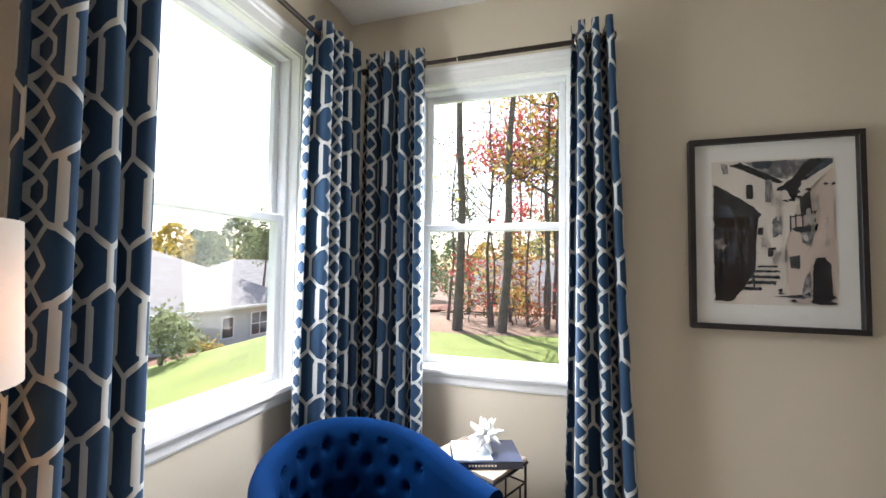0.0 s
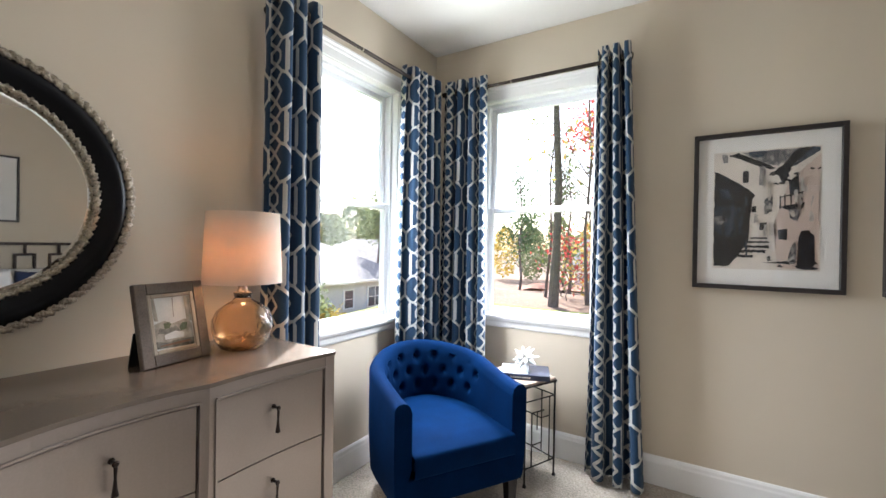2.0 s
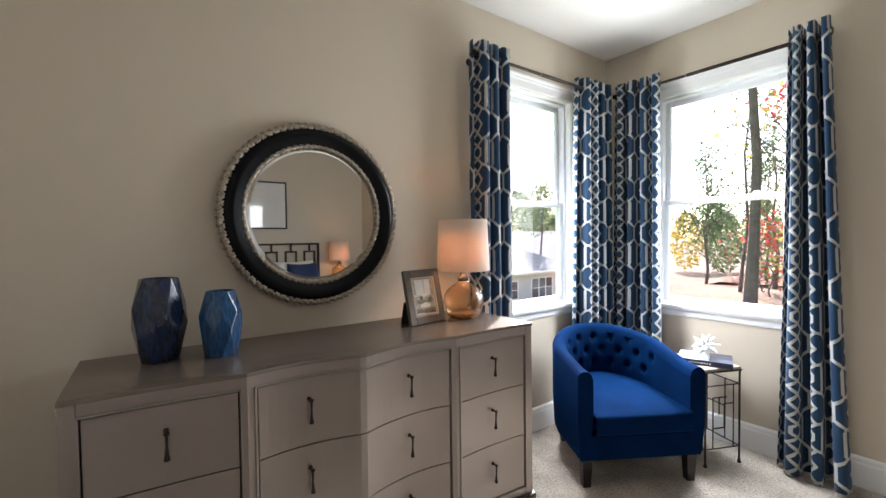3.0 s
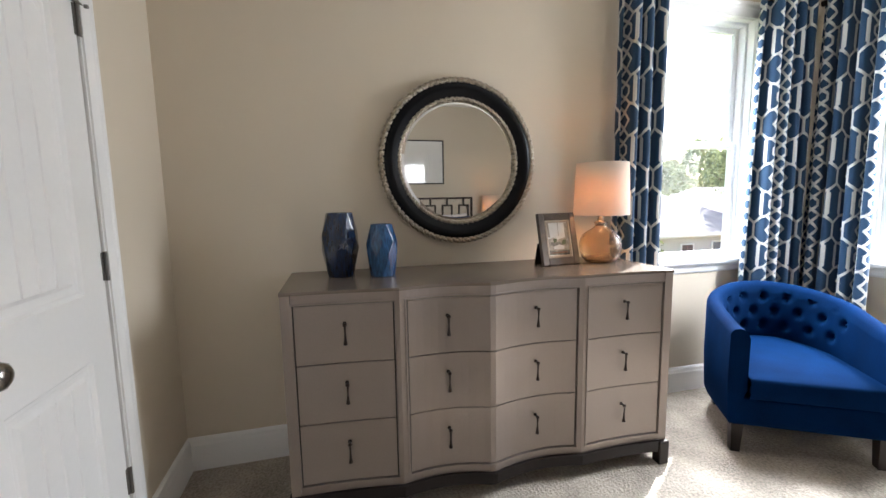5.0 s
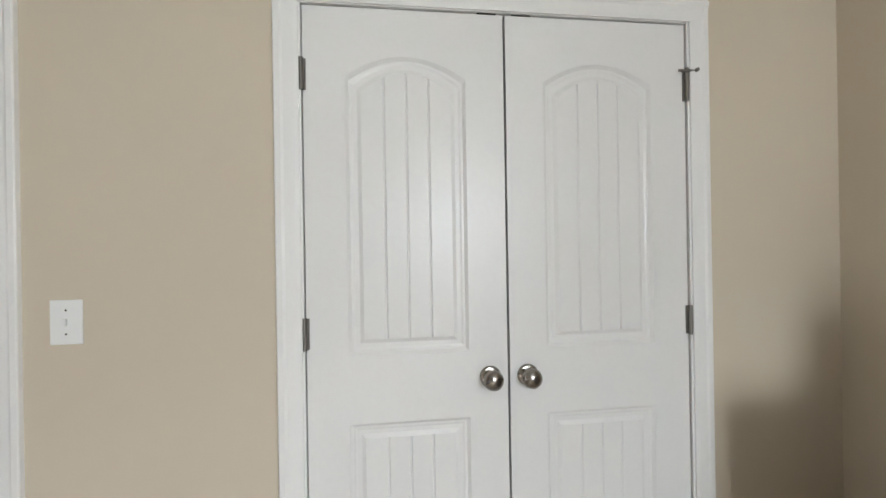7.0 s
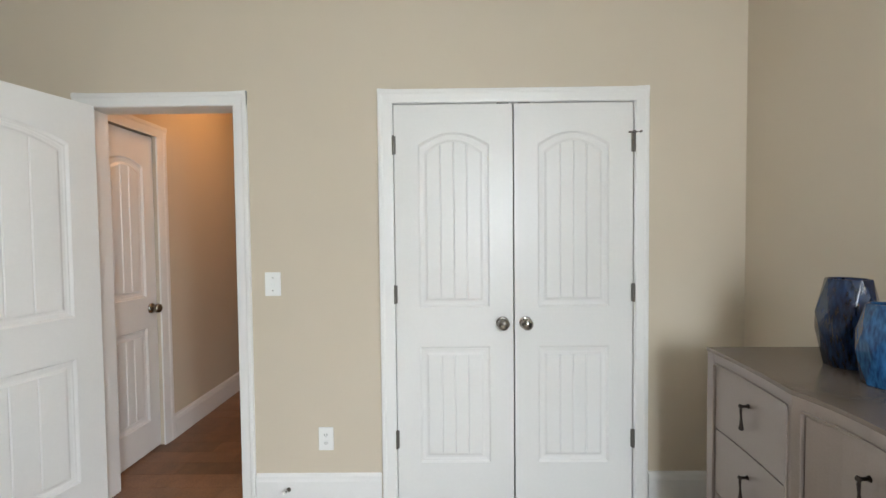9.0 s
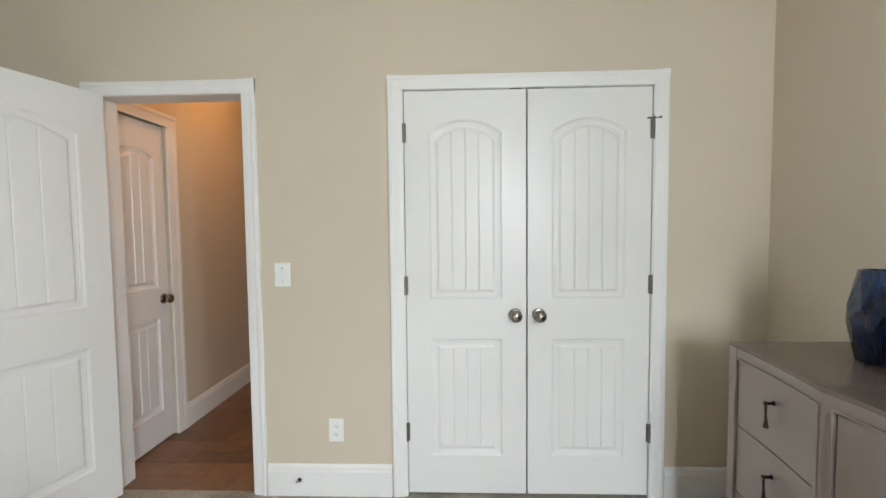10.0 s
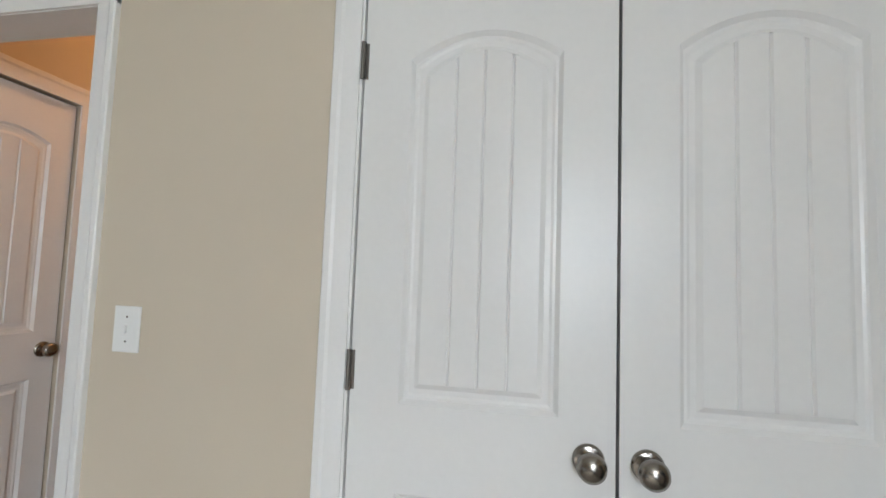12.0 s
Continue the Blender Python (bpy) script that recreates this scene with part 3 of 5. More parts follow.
    part("casing_side", extrude_profile(bmesh.new(), CAS, (W - 0.004, 0, ZS + 0.004), (W - 0.004, 0, ZH), (0, 1, 0), (1, 0, 0)), TRIM, t)
    part("casing_head", extrude_profile(bmesh.new(), [(0, 0), (0.012, 0), (0.014, 0.012), (0.015, 0.045), (0.020, 0.052), (0.020, 0.066), (0.026, 0.074), (0.026, 0.086), (0.020, 0.09), (0, 0.09)], (-0.062, 0, ZH - 0.004), (W + 0.062, 0, ZH - 0.004), (0, 1, 0)), TRIM, t)
    return t


window("window_1", "white double-hung sash window onto the lawn", pose(0, WY1, 0, 0, 0, -90), WY1 - WY0)
window("window_2", "white double-hung sash window onto the woods", pose(NX1, YN, 0, 0, 0, 180), NX1 - NX0)

# ---------------- curtains ----------------
def curtain(name, label, m, w_top, w_bot, folds, z0, z1, seed, lean=0.0, amp=0.052, shift=0.0):
    """A grommet panel hung in deep S-folds. Local x along the rod, y into the room, hung at y 0; shift slides the print along the cloth."""
    rnd = random.Random(seed)
    t = thing(name, label, "curtain", m, group="trellis curtains")
    bm = bmesh.new()
    uv = bm.loops.layers.uv.new("uv")
    nu, nv = folds * 26, 52
    ph = [rnd.uniform(-0.5, 0.5) for _ in range(6)]
    deep = [rnd.uniform(0.82, 1.12) for _ in range(2 * folds + 2)]
    grid = []
    for j in range(nv + 1):
        f = j / nv
        z = z0 + (z1 - z0) * f
        w = w_bot + (w_top - w_bot) * f
        step = w / (2 * math.pi * folds)
        row = []
        for i in range(nu + 1):
            s = i / nu
            a = s * folds * 2 * math.pi
            b = a + ph[1] * 0.5 * (1 - f) * math.sin(1.7 * a + ph[0])
            q = math.sin(b)
            k = amp * deep[int(a / math.pi)] * (1.0 - 0.10 * f)
            y = k * math.copysign(abs(q) ** 0.72, q) + 0.004 * math.sin(2.3 * a + ph[2] + 3 * f) * (1 - f)
            x = (s - 0.5) * w - step * 0.62 * math.sin(2 * b) + lean * (1 - f) + 0.010 * (1 - f) * math.sin(a * 0.5 + ph[3] + 2.5 * f)
            row.append(bm.verts.new((x, y, z + 0.007 * math.cos(2 * a) * (f > 0.99))))
        grid.append(row)
    run, mid = [0.0], grid[nv // 2]
    for p, q in zip(mid, mid[1:]):
        run.append(run[-1] + (q.co - p.co).length)
    for j in range(nv):
        for i in range(nu):
            fc = bm.faces.new((grid[j][i], grid[j][i + 1], grid[j + 1][i + 1], grid[j + 1][i]))
            for lp, (di, dj) in zip(fc.loops, ((0, 0), (1, 0), (1, 1), (0, 1))):
                lp[uv].uv = (run[i + di] + shift, z0 + (z1 - z0) * (j + dj) / nv + 0.05)
    bmesh.ops.recalc_face_normals(bm, faces=bm.faces[:])
    cl = part("cloth", bm, TRELLIS, t, smooth="all")
    so = cl.modifiers.new("thick", "SOLIDIFY")
    so.thickness, so.offset = 0.0025, 0
    ring = None
    for k in range(folds * 2):
        x = (k + 0.0) / (folds * 2) * w_top - w_top / 2
        if ring is None:
            g = bmesh.new()
            tube(g, [(0, 0.021 * math.cos(b * math.pi / 10), 0.021 * math.sin(b * math.pi / 10)) for b in range(21)], 0.0045, 8)
            ring = part("grommet", g, NICKEL, t, "metal grommet ring", smooth=True)
            ring.matrix_basis = pose(x, 0, ROD_Z, 0, 0, 35)
        else:
            part_copy(ring, pose(x, 0, ROD_Z, 0, 0, 35 if k % 2 == 0 else -35))
    return t


ROD_Z, ROD_D = 2.402, 0.125
CL = "navy and white trellis print grommet curtain, hanging full length"
curtain("curtain", CL, pose(ROD_D, 2.375, 0, 0, 0, -90), 0.25, 0.28, 3, 0.012, 2.468, 1, amp=0.057, shift=0.11)
curtain("curtain", CL, pose(ROD_D, 3.393, 0, 0, 0, -90), 0.33, 0.40, 4, 0.012, 2.468, 2, amp=0.062, shift=0.13)
curtain("curtain", CL, pose(0.325, YN - ROD_D, 0, 0, 0, 180), 0.33, 0.38, 4, 0.012, 2.468, 3, amp=0.062, shift=0.10)
curtain("curtain", CL, pose(1.285, YN - ROD_D, 0, 0, 0, 180), 0.175, 0.31, 3, 0.012, 2.475, 4, lean=-0.035, amp=0.066, shift=0.14)


def curtain_rod(label, a, b, wall_dir):
    t = thing("curtain_rod", label, "curtain rod")
    a, b, w = Vector(a), Vector(b), Vector(wall_dir)
    part("rod", tube(bmesh.new(), [a, a.lerp(b, 0.42)], 0.0095, 14), DARKMETAL, t, smooth=True)
    part("rod_sleeve", tube(bmesh.new(), [a.lerp(b, 0.42), b], 0.0115, 14), DARKMETAL, t, smooth=True)
    part("joint_ring", tube(bmesh.new(), [a.lerp(b, 0.417), a.lerp(b, 0.421)], 0.0122, 14), SILVER, t)
    for p, q in ((a, a - (b - a).normalized() * 0.03), (b, b + (b - a).normalized() * 0.03)):
        part("finial", tube(bmesh.new(), [p, p.lerp(q, 0.2), p.lerp(q, 0.9), q], [0.012, 0.017, 0.017, 0.012], 14), DARKMETAL, t, smooth=True)
    for k in (0.04, 0.96):
        p = a.lerp(b, k)
        br = tube(bmesh.new(), [p, p + w * (ROD_D - 0.004)], 0.006, 8)
        part("bracket", tube(br, [p + w * (ROD_D - 0.008), p + w * (ROD_D - 0.0005)], 0.022, 16), DARKMETAL, t)
    return t


curtain_rod("dark bronze curtain rod above the lawn window", (ROD_D, 2.27, ROD_Z), (ROD_D, 3.585, ROD_Z), (-1, 0, 0))
curtain_rod("dark bronze curtain rod above the woods window", (0.17, YN - ROD_D, ROD_Z), (1.345, YN - ROD_D, ROD_Z), (0, 1, 0))

# ---------------- dresser ----------------
# front outline, local: y along the wall from 0 to 1.70, x out from the wall
DJ = [(0.0, 0.492), (0.445, 0.528), (0.813, 0.549), (0.837, 0.549), (1.250, 0.535), (1.70, 0.541)]
SAG = [0.010, 0.030, 0.0, 0.034, 0.014]


def dresser_front(y, inset=0.0):
    for (ya, xa), (yb, xb), sg in zip(DJ, DJ[1:], SAG):
        if ya - 1e-6 <= y <= yb + 1e-6:
            s = (y - ya) / (yb - ya)
            return xa + (xb - xa) * s - 4 * sg * s * (1 - s) - inset
    return 0.5


def slab(bm, y0, y1, z0, z1, front, back, n=14, marks=()):
    """A board whose front edge follows the curve front(y)."""
    ys = sorted({y0 + (y1 - y0) * i / n for i in range(n + 1)} | {k for k in marks if y0 < k < y1})
    cols = []
    for y in ys:
        f, b = front(y), back(y) if callable(back) else back
        cols.append([bm.verts.new(p) for p in ((b, y, z0), (f, y, z0), (f, y, z1), (b, y, z1))])
    for a, b in zip(cols, cols[1:]):
        for i in range(4):
            bm.faces.new((a[i], b[i], b[(i + 1) % 4], a[(i + 1) % 4]))
    bm.faces.new(cols[0])
    bm.faces.new(cols[-1][::-1])
    bmesh.ops.recalc_face_normals(bm, faces=bm.faces[:])
    return bm


MARKS = [j[0] for j in DJ]
dr = thing("dresser", "long taupe lacquered dresser with bowed front and nine drawers", "dresser", pose(0.012, 0.518, 0, 0, 0, -1.2) @ pose(0.004, 0.0, 0))
part("top", slab(bmesh.new(), 0, 1.70, 0.9245, 0.937, lambda y: dresser_front(y, 0.003), 0.02, 40, MARKS), DRESSTOP, dr, "smooth brown-grey dresser top")
part("body", slab(bmesh.new(), 0.004, 1.696, 0.115, 0.9245, lambda y: dresser_front(y, 0.030), 0.02, 40, MARKS), DRESSER, dr)
STILE = [(0.0, 0.040), (0.428, 0.470), (1.229, 1.271), (1.660, 1.70)]
for a, b in STILE:
    part("stile", slab(bmesh.new(), a + 0.002, b - 0.002, 0.115, 0.9245, lambda y: dresser_front(y, 0.006), lambda y: dresser_front(y, 0.05), 4, MARKS), DRESSER, dr)
    for k in ((b,) if a < 0.01 else (a,) if b > 1.69 else (a, b)):
        part("bead", slab(bmesh.new(), k - 0.0035, k + 0.0035, 0.150, 0.886, lambda y: dresser_front(y, 0.0005), lambda y: dresser_front(y, 0.03), 2), DRESSER, dr, "thin raised bead")
for z0, z1 in ((0.115, 0.146), (0.889, 0.9245)):
    part("rail", slab(bmesh.new(), 0.040, 1.660, z0, z1, lambda y: dresser_front(y, 0.006), lambda y: dresser_front(y, 0.05), 40, MARKS), DRESSER, dr)
for a, b in ((0.040, 0.428), (0.470, 1.229), (1.271, 1.660)):
    for z in (0.1475, 0.8875):
        part("bead", slab(bmesh.new(), a, b, z - 0.003, z + 0.003, lambda y: dresser_front(y, 0.0008), lambda y: dresser_front(y, 0.03), 24, MARKS), DRESSER, dr, "thin raised bead")
part("plinth", slab(bmesh.new(), -0.005, 1.705, 0.066, 0.115, lambda y: dresser_front(min(max(y, 0.0), 1.70), -0.009), lambda y: dresser_front(min(max(y, 0.0), 1.70), 0.03), 40, MARKS), ESPRESSO, dr, "dark stained curved plinth")
part("plinth_back", bx(0.03, 0.07, 0.02, 1.68, 0.07, 0.115), ESPRESSO, dr)
for y0, ye in ((-0.007, 0.0), (1.655, 1.70)):
    for xx in (dresser_front(ye) - 0.040, 0.03):
        part("foot", bx(xx, xx + 0.052, y0, y0 + 0.052, 0, 0.1145, bevel=0.004), ESPRESSO, dr, "dark block foot")
    part("side_rail", bx(0.07, dresser_front(ye) - 0.035, y0 + 0.006, y0 + 0.030, 0.066, 0.1145), ESPRESSO, dr, "dark stained side rail")


def pull_bm():
    """A drop pull: round boss with a flared tassel bar."""
    bm = tube(bmesh.new(), [(0, 0, 0), (0.003, 0, 0), (0.004, 0, 0), (0.020, 0, 0), (0.026, 0, 0), (0.030, 0, 0)], [0.008, 0.007, 0.0045, 0.0045, 0.008, 0.005], 10)
    tube(bm, [(0.024, 0, 0.004), (0.025, 0, -0.012), (0.024, 0, -0.034), (0.023, 0, -0.060), (0.023, 0, -0.076), (0.023, 0, -0.079)], [0.0025, 0.0042, 0.0030, 0.0052, 0.0082, 0.005], 10)
    return bm


pull0 = None
ZD = [(0.1555, 0.4025), (0.4070, 0.6440), (0.6485, 0.8795)]
for ya, yb, pulls in ((0.0485, 0.4195, (0.234,)), (0.4785, 1.2205, (0.642, 1.036)), (1.2795, 1.6515, (1.462,))):
    for z0, z1 in ZD:
        dw = part("drawer", slab(bmesh.new(), ya, yb, z0, z1, lambda y: dresser_front(y, 0.009), lambda y: dresser_front(y, 0.0165), 24, MARKS), DRESSER, dr)
        for ym in pulls:
            at = pose(dresser_front(ym, 0.009), ym, (z0 + z1) / 2 + 0.040)
            if pull0 is None:
                pull0 = part("pull", pull_bm(), DARKMETAL, dw, "dark bronze tassel drop pull", smooth=True)
                pull0.matrix_basis = at
            else:
                part_copy(pull0, at, dw)
# near-black slab behind the drawers: shade of the gaps put in as colour
part("drawer_gap", slab(bmesh.new(), 0.040, 1.660, 0.146, 0.889, lambda y: dresser_front(y, 0.017), lambda y: dresser_front(y, 0.0295), 40, MARKS), GAP, dr, "near-black slab painting the shade between drawers")

# ---------------- round mirror ----------------
mi = thing("wall_mirror", "round wall mirror in a black frame with carved silver edges", "mirror", pose(0.002, 1.366, 1.464, 0, 90, 0) @ pose(0, 0, 0))


def rope_ring(r, w, h, z, n):
    """A carved leaf-and-rope ring of radius r."""
    bm, N, K = bmesh.new(), n * 8, 10
    rings = []
    for i in range(N):
        a = 2 * math.pi * i / N
        row = []
        for k in range(K):
            b = 2 * math.pi * k / K
            lump = 0.50 + 0.50 * abs(math.sin(a * n / 2 + b * 0.9)) + 0.20 * math.sin(a * n * 2 + 3 * b)
            rr, zz = r + w * lump * math.cos(b), z + h * lump * math.sin(b)
            row.append(bm.verts.new((rr * math.cos(a), rr * math.sin(a), zz)))
        rings.append(row)
    for i in range(N):
        for k in range(K):
            bm.faces.new((rings[i][k], rings[(i + 1) % N][k], rings[(i + 1) % N][(k + 1) % K], rings[i][(k + 1) % K]))
    return bm


part("backing", lathe(bmesh.new(), [(0.001, 0.0), (0.405, 0.0), (0.408, 0.02)], 96), BLACK, mi)
part("black_frame", lathe(bmesh.new(), [(0.408, 0.0), (0.402, 0.030), (0.385, 0.045), (0.368, 0.050), (0.352, 0.046), (0.338, 0.036), (0.322, 0.032), (0.310, 0.022), (0.308, 0.012)], 120), BLACK, mi, "glossy black moulded frame", smooth=True)
part("outer_carving", rope_ring(0.404, 0.017, 0.019, 0.030, 80), SILVER, mi, "carved antique silver outer rim", smooth="all")
part("inner_carving", rope_ring(0.315, 0.012, 0.011, 0.026, 70), SILVER, mi, "carved antique silver inner rim", smooth="all")
part("mirror_glass", lathe(bmesh.new(), [(0.0005, 0.022), (0.290, 0.022), (0.312, 0.017)], 96), MIRROR, mi, "bevelled mirror glass")


# ---------------- vases ----------------
def vase(label, m, h, rb, rm, rt, mat, seed):
    rnd = random.Random(seed)
    bm, n, rows = bmesh.new(), 8, []
    for z, r, tw in ((0, rb, 0), (h * 0.44, rm, 0.5), (h * 0.64, rm * 0.97, 0.0), (h, rt, 0.5)):
        rows.append([bm.verts.new((r * math.cos(2 * math.pi * (i + tw) / n), r * math.sin(2 * math.pi * (i + tw) / n), z + (rnd.uniform(-0.045, 0.045) * h if 0 < z < h else 0))) for i in range(n)])
    for a, b, sh in zip(rows, rows[1:], (0, 1, 0)):
        for i in range(n):
            j = (i + 1) % n
            if sh:
                bm.faces.new((a[i], b[j], b[i]))
                bm.faces.new((a[i], a[j], b[j]))
            else:
                bm.faces.new((a[i], a[j], b[i]))
                bm.faces.new((a[j], b[j], b[i]))
    bm.faces.new(rows[0][::-1])
    inner = [bm.verts.new(v.co * 1.0) for v in rows[-1]]
    low = []
    for v in inner:
        v.co = Vector((v.co.x * 0.86, v.co.y * 0.86, h - 0.001))
        low.append(bm.verts.new((v.co.x * 1.1, v.co.y * 1.1, h * 0.55)))
    for i in range(n):
        j = (i + 1) % n
        bm.faces.new((rows[-1][i], rows[-1][j], inner[j], inner[i]))
        bm.faces.new((inner[i], inner[j], low[j], low[i]))
    bm.faces.new(low)
    bmesh.ops.recalc_face_normals(bm, faces=bm.faces[:])
    bmesh.ops.bevel(bm, geom=bm.edges[:], offset=0.0025, segments=2, affect="EDGES", profile=0.6)
    ob = link_mesh("vase", bm, mat)
    ob.matrix_world = m
    return tagged(ob, label, "vase", group="blue vases")


vase("tall faceted dark blue glazed vase on the dresser", pose(0.20, 0.745, 0.9375, 0, 0, 12), 0.285, 0.058, 0.083, 0.058, GLAZE_DARK, 3)
vase("short faceted mid blue glazed vase on the dresser", pose(0.255, 0.925, 0.9375, 0, 0, 40), 0.232, 0.055, 0.072, 0.050, GLAZE_LIGHT, 5)


# ---------------- table lamps ----------------
def table_lamp(label, m, k=1.0):
    t = thing("table_lamp", label, "lamp", m, group="glass table lamps")
    prof = [(0.001, 0.0), (0.062, 0.0), (0.075, 0.006), (0.094, 0.035), (0.105, 0.075), (0.103, 0.110), (0.088, 0.142), (0.058, 0.166), (0.036, 0.178), (0.028, 0.190), (0.030, 0.200), (0.034, 0.206)]
    inn = [(max(r - 0.004, 0.0005), max(z, 0.005)) for r, z in reversed(prof)]
    part("glass_base", lathe(bmesh.new(), prof + inn, 40), AMBER, t, "seeded amber glass body", smooth="all")
    part("neck", lathe(bmesh.new(), [(0.001, 0.188), (0.026, 0.188), (0.033, 0.207), (0.020, 0.212), (0.016, 0.222), (0.016, 0.270), (0.012, 0.275), (0.001, 0.275)], 24), NICKEL, t, smooth=True)
    part("shade", lathe(bmesh.new(), [(0.137, 0.243), (0.126, 0.503), (0.1245, 0.503), (0.1355, 0.243), (0.137, 0.243)], 56), SHADE, t, "white linen drum shade glowing warm", smooth="all")
    sp = bmesh.new()
    for a in range(3):
        tube(sp, [(0.014, 0, 0.49), (0.12 * math.cos(a * 2.094), 0.12 * math.sin(a * 2.094), 0.497)], 0.0015, 6)
    part("spider", sp, NICKEL, t)
    part("bulb", lathe(bmesh.new(), [(0.001, 0.275), (0.013, 0.277), (0.014, 0.30), (0.028, 0.335), (0.030, 0.355), (0.022, 0.378), (0.001, 0.386)], 20), BULB, t, "glowing warm bulb", smooth=True)
    return t


lamp = table_lamp("table lamp with amber glass base and lit linen shade", pose(0.268, 2.045, 0.9375))

# ---------------- photo frame on the dresser ----------------
GREEN = material("print_green", (0.10, 0.13, 0.07), 0.5, var=0.5, scale=40, bump=0)
PALE = material("print_pale", (0.62, 0.66, 0.66), 0.5, var=0.12, scale=30, bump=0)
BROWN = material("print_brown", (0.20, 0.12, 0.08), 0.5, var=0.4, scale=50, bump=0)
ph = thing("photo_frame", "grey wooden photo frame leaning back on the dresser", "photo frame", pose(0.280, 1.815, 0.9375, 0, 0, 98) @ pose(0, 0, 0, -13))
W2, H2, s_ = 0.112, 0.262, 0.036
for a in ((-W2, -W2 + s_, 0, H2), (W2 - s_, W2, 0, H2), (-W2 + s_, W2 - s_, 0, s_), (-W2 + s_, W2 - s_, H2 - s_, H2)):
    part("frame_side", bx(a[0], a[1], -0.011, 0.011, a[2], a[3], bevel=0.003), GREYWOOD, ph)
for a in ((-W2 + s_, -W2 + s_ + 0.012, s_, H2 - s_), (W2 - s_ - 0.012, W2 - s_, s_, H2 - s_), (-W2 + s_ + 0.012, W2 - s_ - 0.012, s_, s_ + 0.012), (-W2 + s_ + 0.012, W2 - s_ - 0.012, H2 - s_ - 0.012, H2 - s_)):
    part("fillet", bx(a[0], a[1], -0.009, -0.001, a[2], a[3], bevel=0.002), CHAMPAGNE, ph)
part("photo", bx(-W2 + s_ + 0.012, W2 - s_ - 0.012, 0.000, 0.003, s_ + 0.012, H2 - s_ - 0.012), PALE, ph, "faded photo of a room with plants")
def photo_patch(mat, pts, k):
    g_ = bmesh.new()
    r_ = random.Random(k)
    f_ = g_.faces.new([g_.verts.new((x + r_.uniform(-0.004, 0.004), -0.0006 - k * 0.0002, z + r_.uniform(-0.004, 0.004))) for x, z in pts])
    bmesh.ops.triangulate(g_, faces=[f_])
    part("photo_patch", g_, mat, ph)


DIM = wash("photo_shadow_tones", (0.03, 0.035, 0.03), (0.32, 0.33, 0.30), 0.3, 0.7)
MIDTONE = wash("photo_mid_tones", (0.16, 0.15, 0.12), (0.52, 0.52, 0.47), 0.25, 0.75)
photo_patch(MIDTONE, [(-0.062, 0.05), (0.062, 0.05), (0.062, 0.12), (0.04, 0.135), (0.0, 0.13), (-0.03, 0.14), (-0.062, 0.135)], 1)
photo_patch(DIM, [(-0.062, 0.05), (0.062, 0.05), (0.062, 0.068), (0.02, 0.075), (-0.03, 0.068), (-0.062, 0.08)], 2)
photo_patch(DIM, [(-0.05, 0.10), (-0.01, 0.094), (0.02, 0.10), (0.012, 0.116), (-0.02, 0.112), (-0.048, 0.118)], 3)
photo_patch(GREEN, [(-0.03, 0.112), (-0.012, 0.110), (-0.004, 0.126), (-0.016, 0.137), (-0.032, 0.130)], 9)
photo_patch(GREEN, [(0.020, 0.100), (0.040, 0.104), (0.044, 0.122), (0.028, 0.128), (0.018, 0.114)], 10)
photo_patch(PALE, [(-0.03, 0.082), (0.03, 0.080), (0.036, 0.094), (0.0, 0.100), (-0.034, 0.095)], 4)
photo_patch(BROWN, [(-0.05, 0.056), (0.05, 0.056), (0.045, 0.064), (-0.045, 0.063)], 5)
photo_patch(MIDTONE, [(-0.062, 0.14), (-0.046, 0.14), (-0.048, 0.212), (-0.062, 0.212)], 6)
photo_patch(MIDTONE, [(0.046, 0.13), (0.062, 0.13), (0.062, 0.212), (0.048, 0.212)], 7)
photo_patch(DIM, [(0.004, 0.145), (0.008, 0.145), (0.008, 0.212), (0.004, 0.212)], 8)
part("easel", bx(-0.035, 0.035, 0.0, 0.004, 0.0, 0.17), BLACK, ph, "black easel back").matrix_basis = pose(0, 0.013, 0.010)
es = bx(-0.105, -0.01, 0.0, 0.004, 0.0, 0.15)
part("easel", es, BLACK, ph, "black easel leg").matrix_basis = pose(0, 0.094, -0.020, 26)

# ---------------- velvet tub chair ----------------
def tub_chair(m):
    t = thing("armchair", "blue velvet tub armchair with button-tufted back and dark legs", "armchair", m)
    # local: faces +y; u runs from the left arm's front round the back to the right arm's front
    RX, RY, FRONT = 0.355, 0.36, 0.30

    def plan(u, off):
        """A point on the U at distance off inside its outer line, and the height of the rim there."""
        rx, ry = RX - off, RY - off
        if u < 0.5:
            side, v = -1, u * 2
        else:
            side, v = 1, (1 - u) * 2
        k = 0.40
        if v < k:
            x, y = side * rx, FRONT - (FRONT + 0.02) * (v / k)
        else:
            a = (v - k) / (1 - k) * math.pi / 2
            x, y = side * rx * math.cos(a), -0.02 - ry * math.sin(a)
        f = v * v * (3 - 2 * v)
        return x, y, 0.635 + 0.122 * f
    N = 132
    prof = [(0.012, 0.15), (0.0, 0.20), (0.0, 0.5), (0.0, 0.95), (0.007, 0.975), (0.020, 0.995), (0.040, 1.0), (0.060, 0.99), (0.074, 0.965), (0.081, 0.93), (0.084, 0.7), (0.086, 0.5), (0.086, 0.40)]
    btn = []
    for rowz, cnt, sh in ((0.672, 7, 0.0), (0.588, 8, 0.5), (0.505, 7, 0.0)):
        for i in range(cnt):
            btn.append((0.5 + (i - (cnt - 1) / 2) * 0.080, rowz))
    bm, cols = bmesh.new(), []
    for i in range(N + 1):
        u = i / N
        col = []
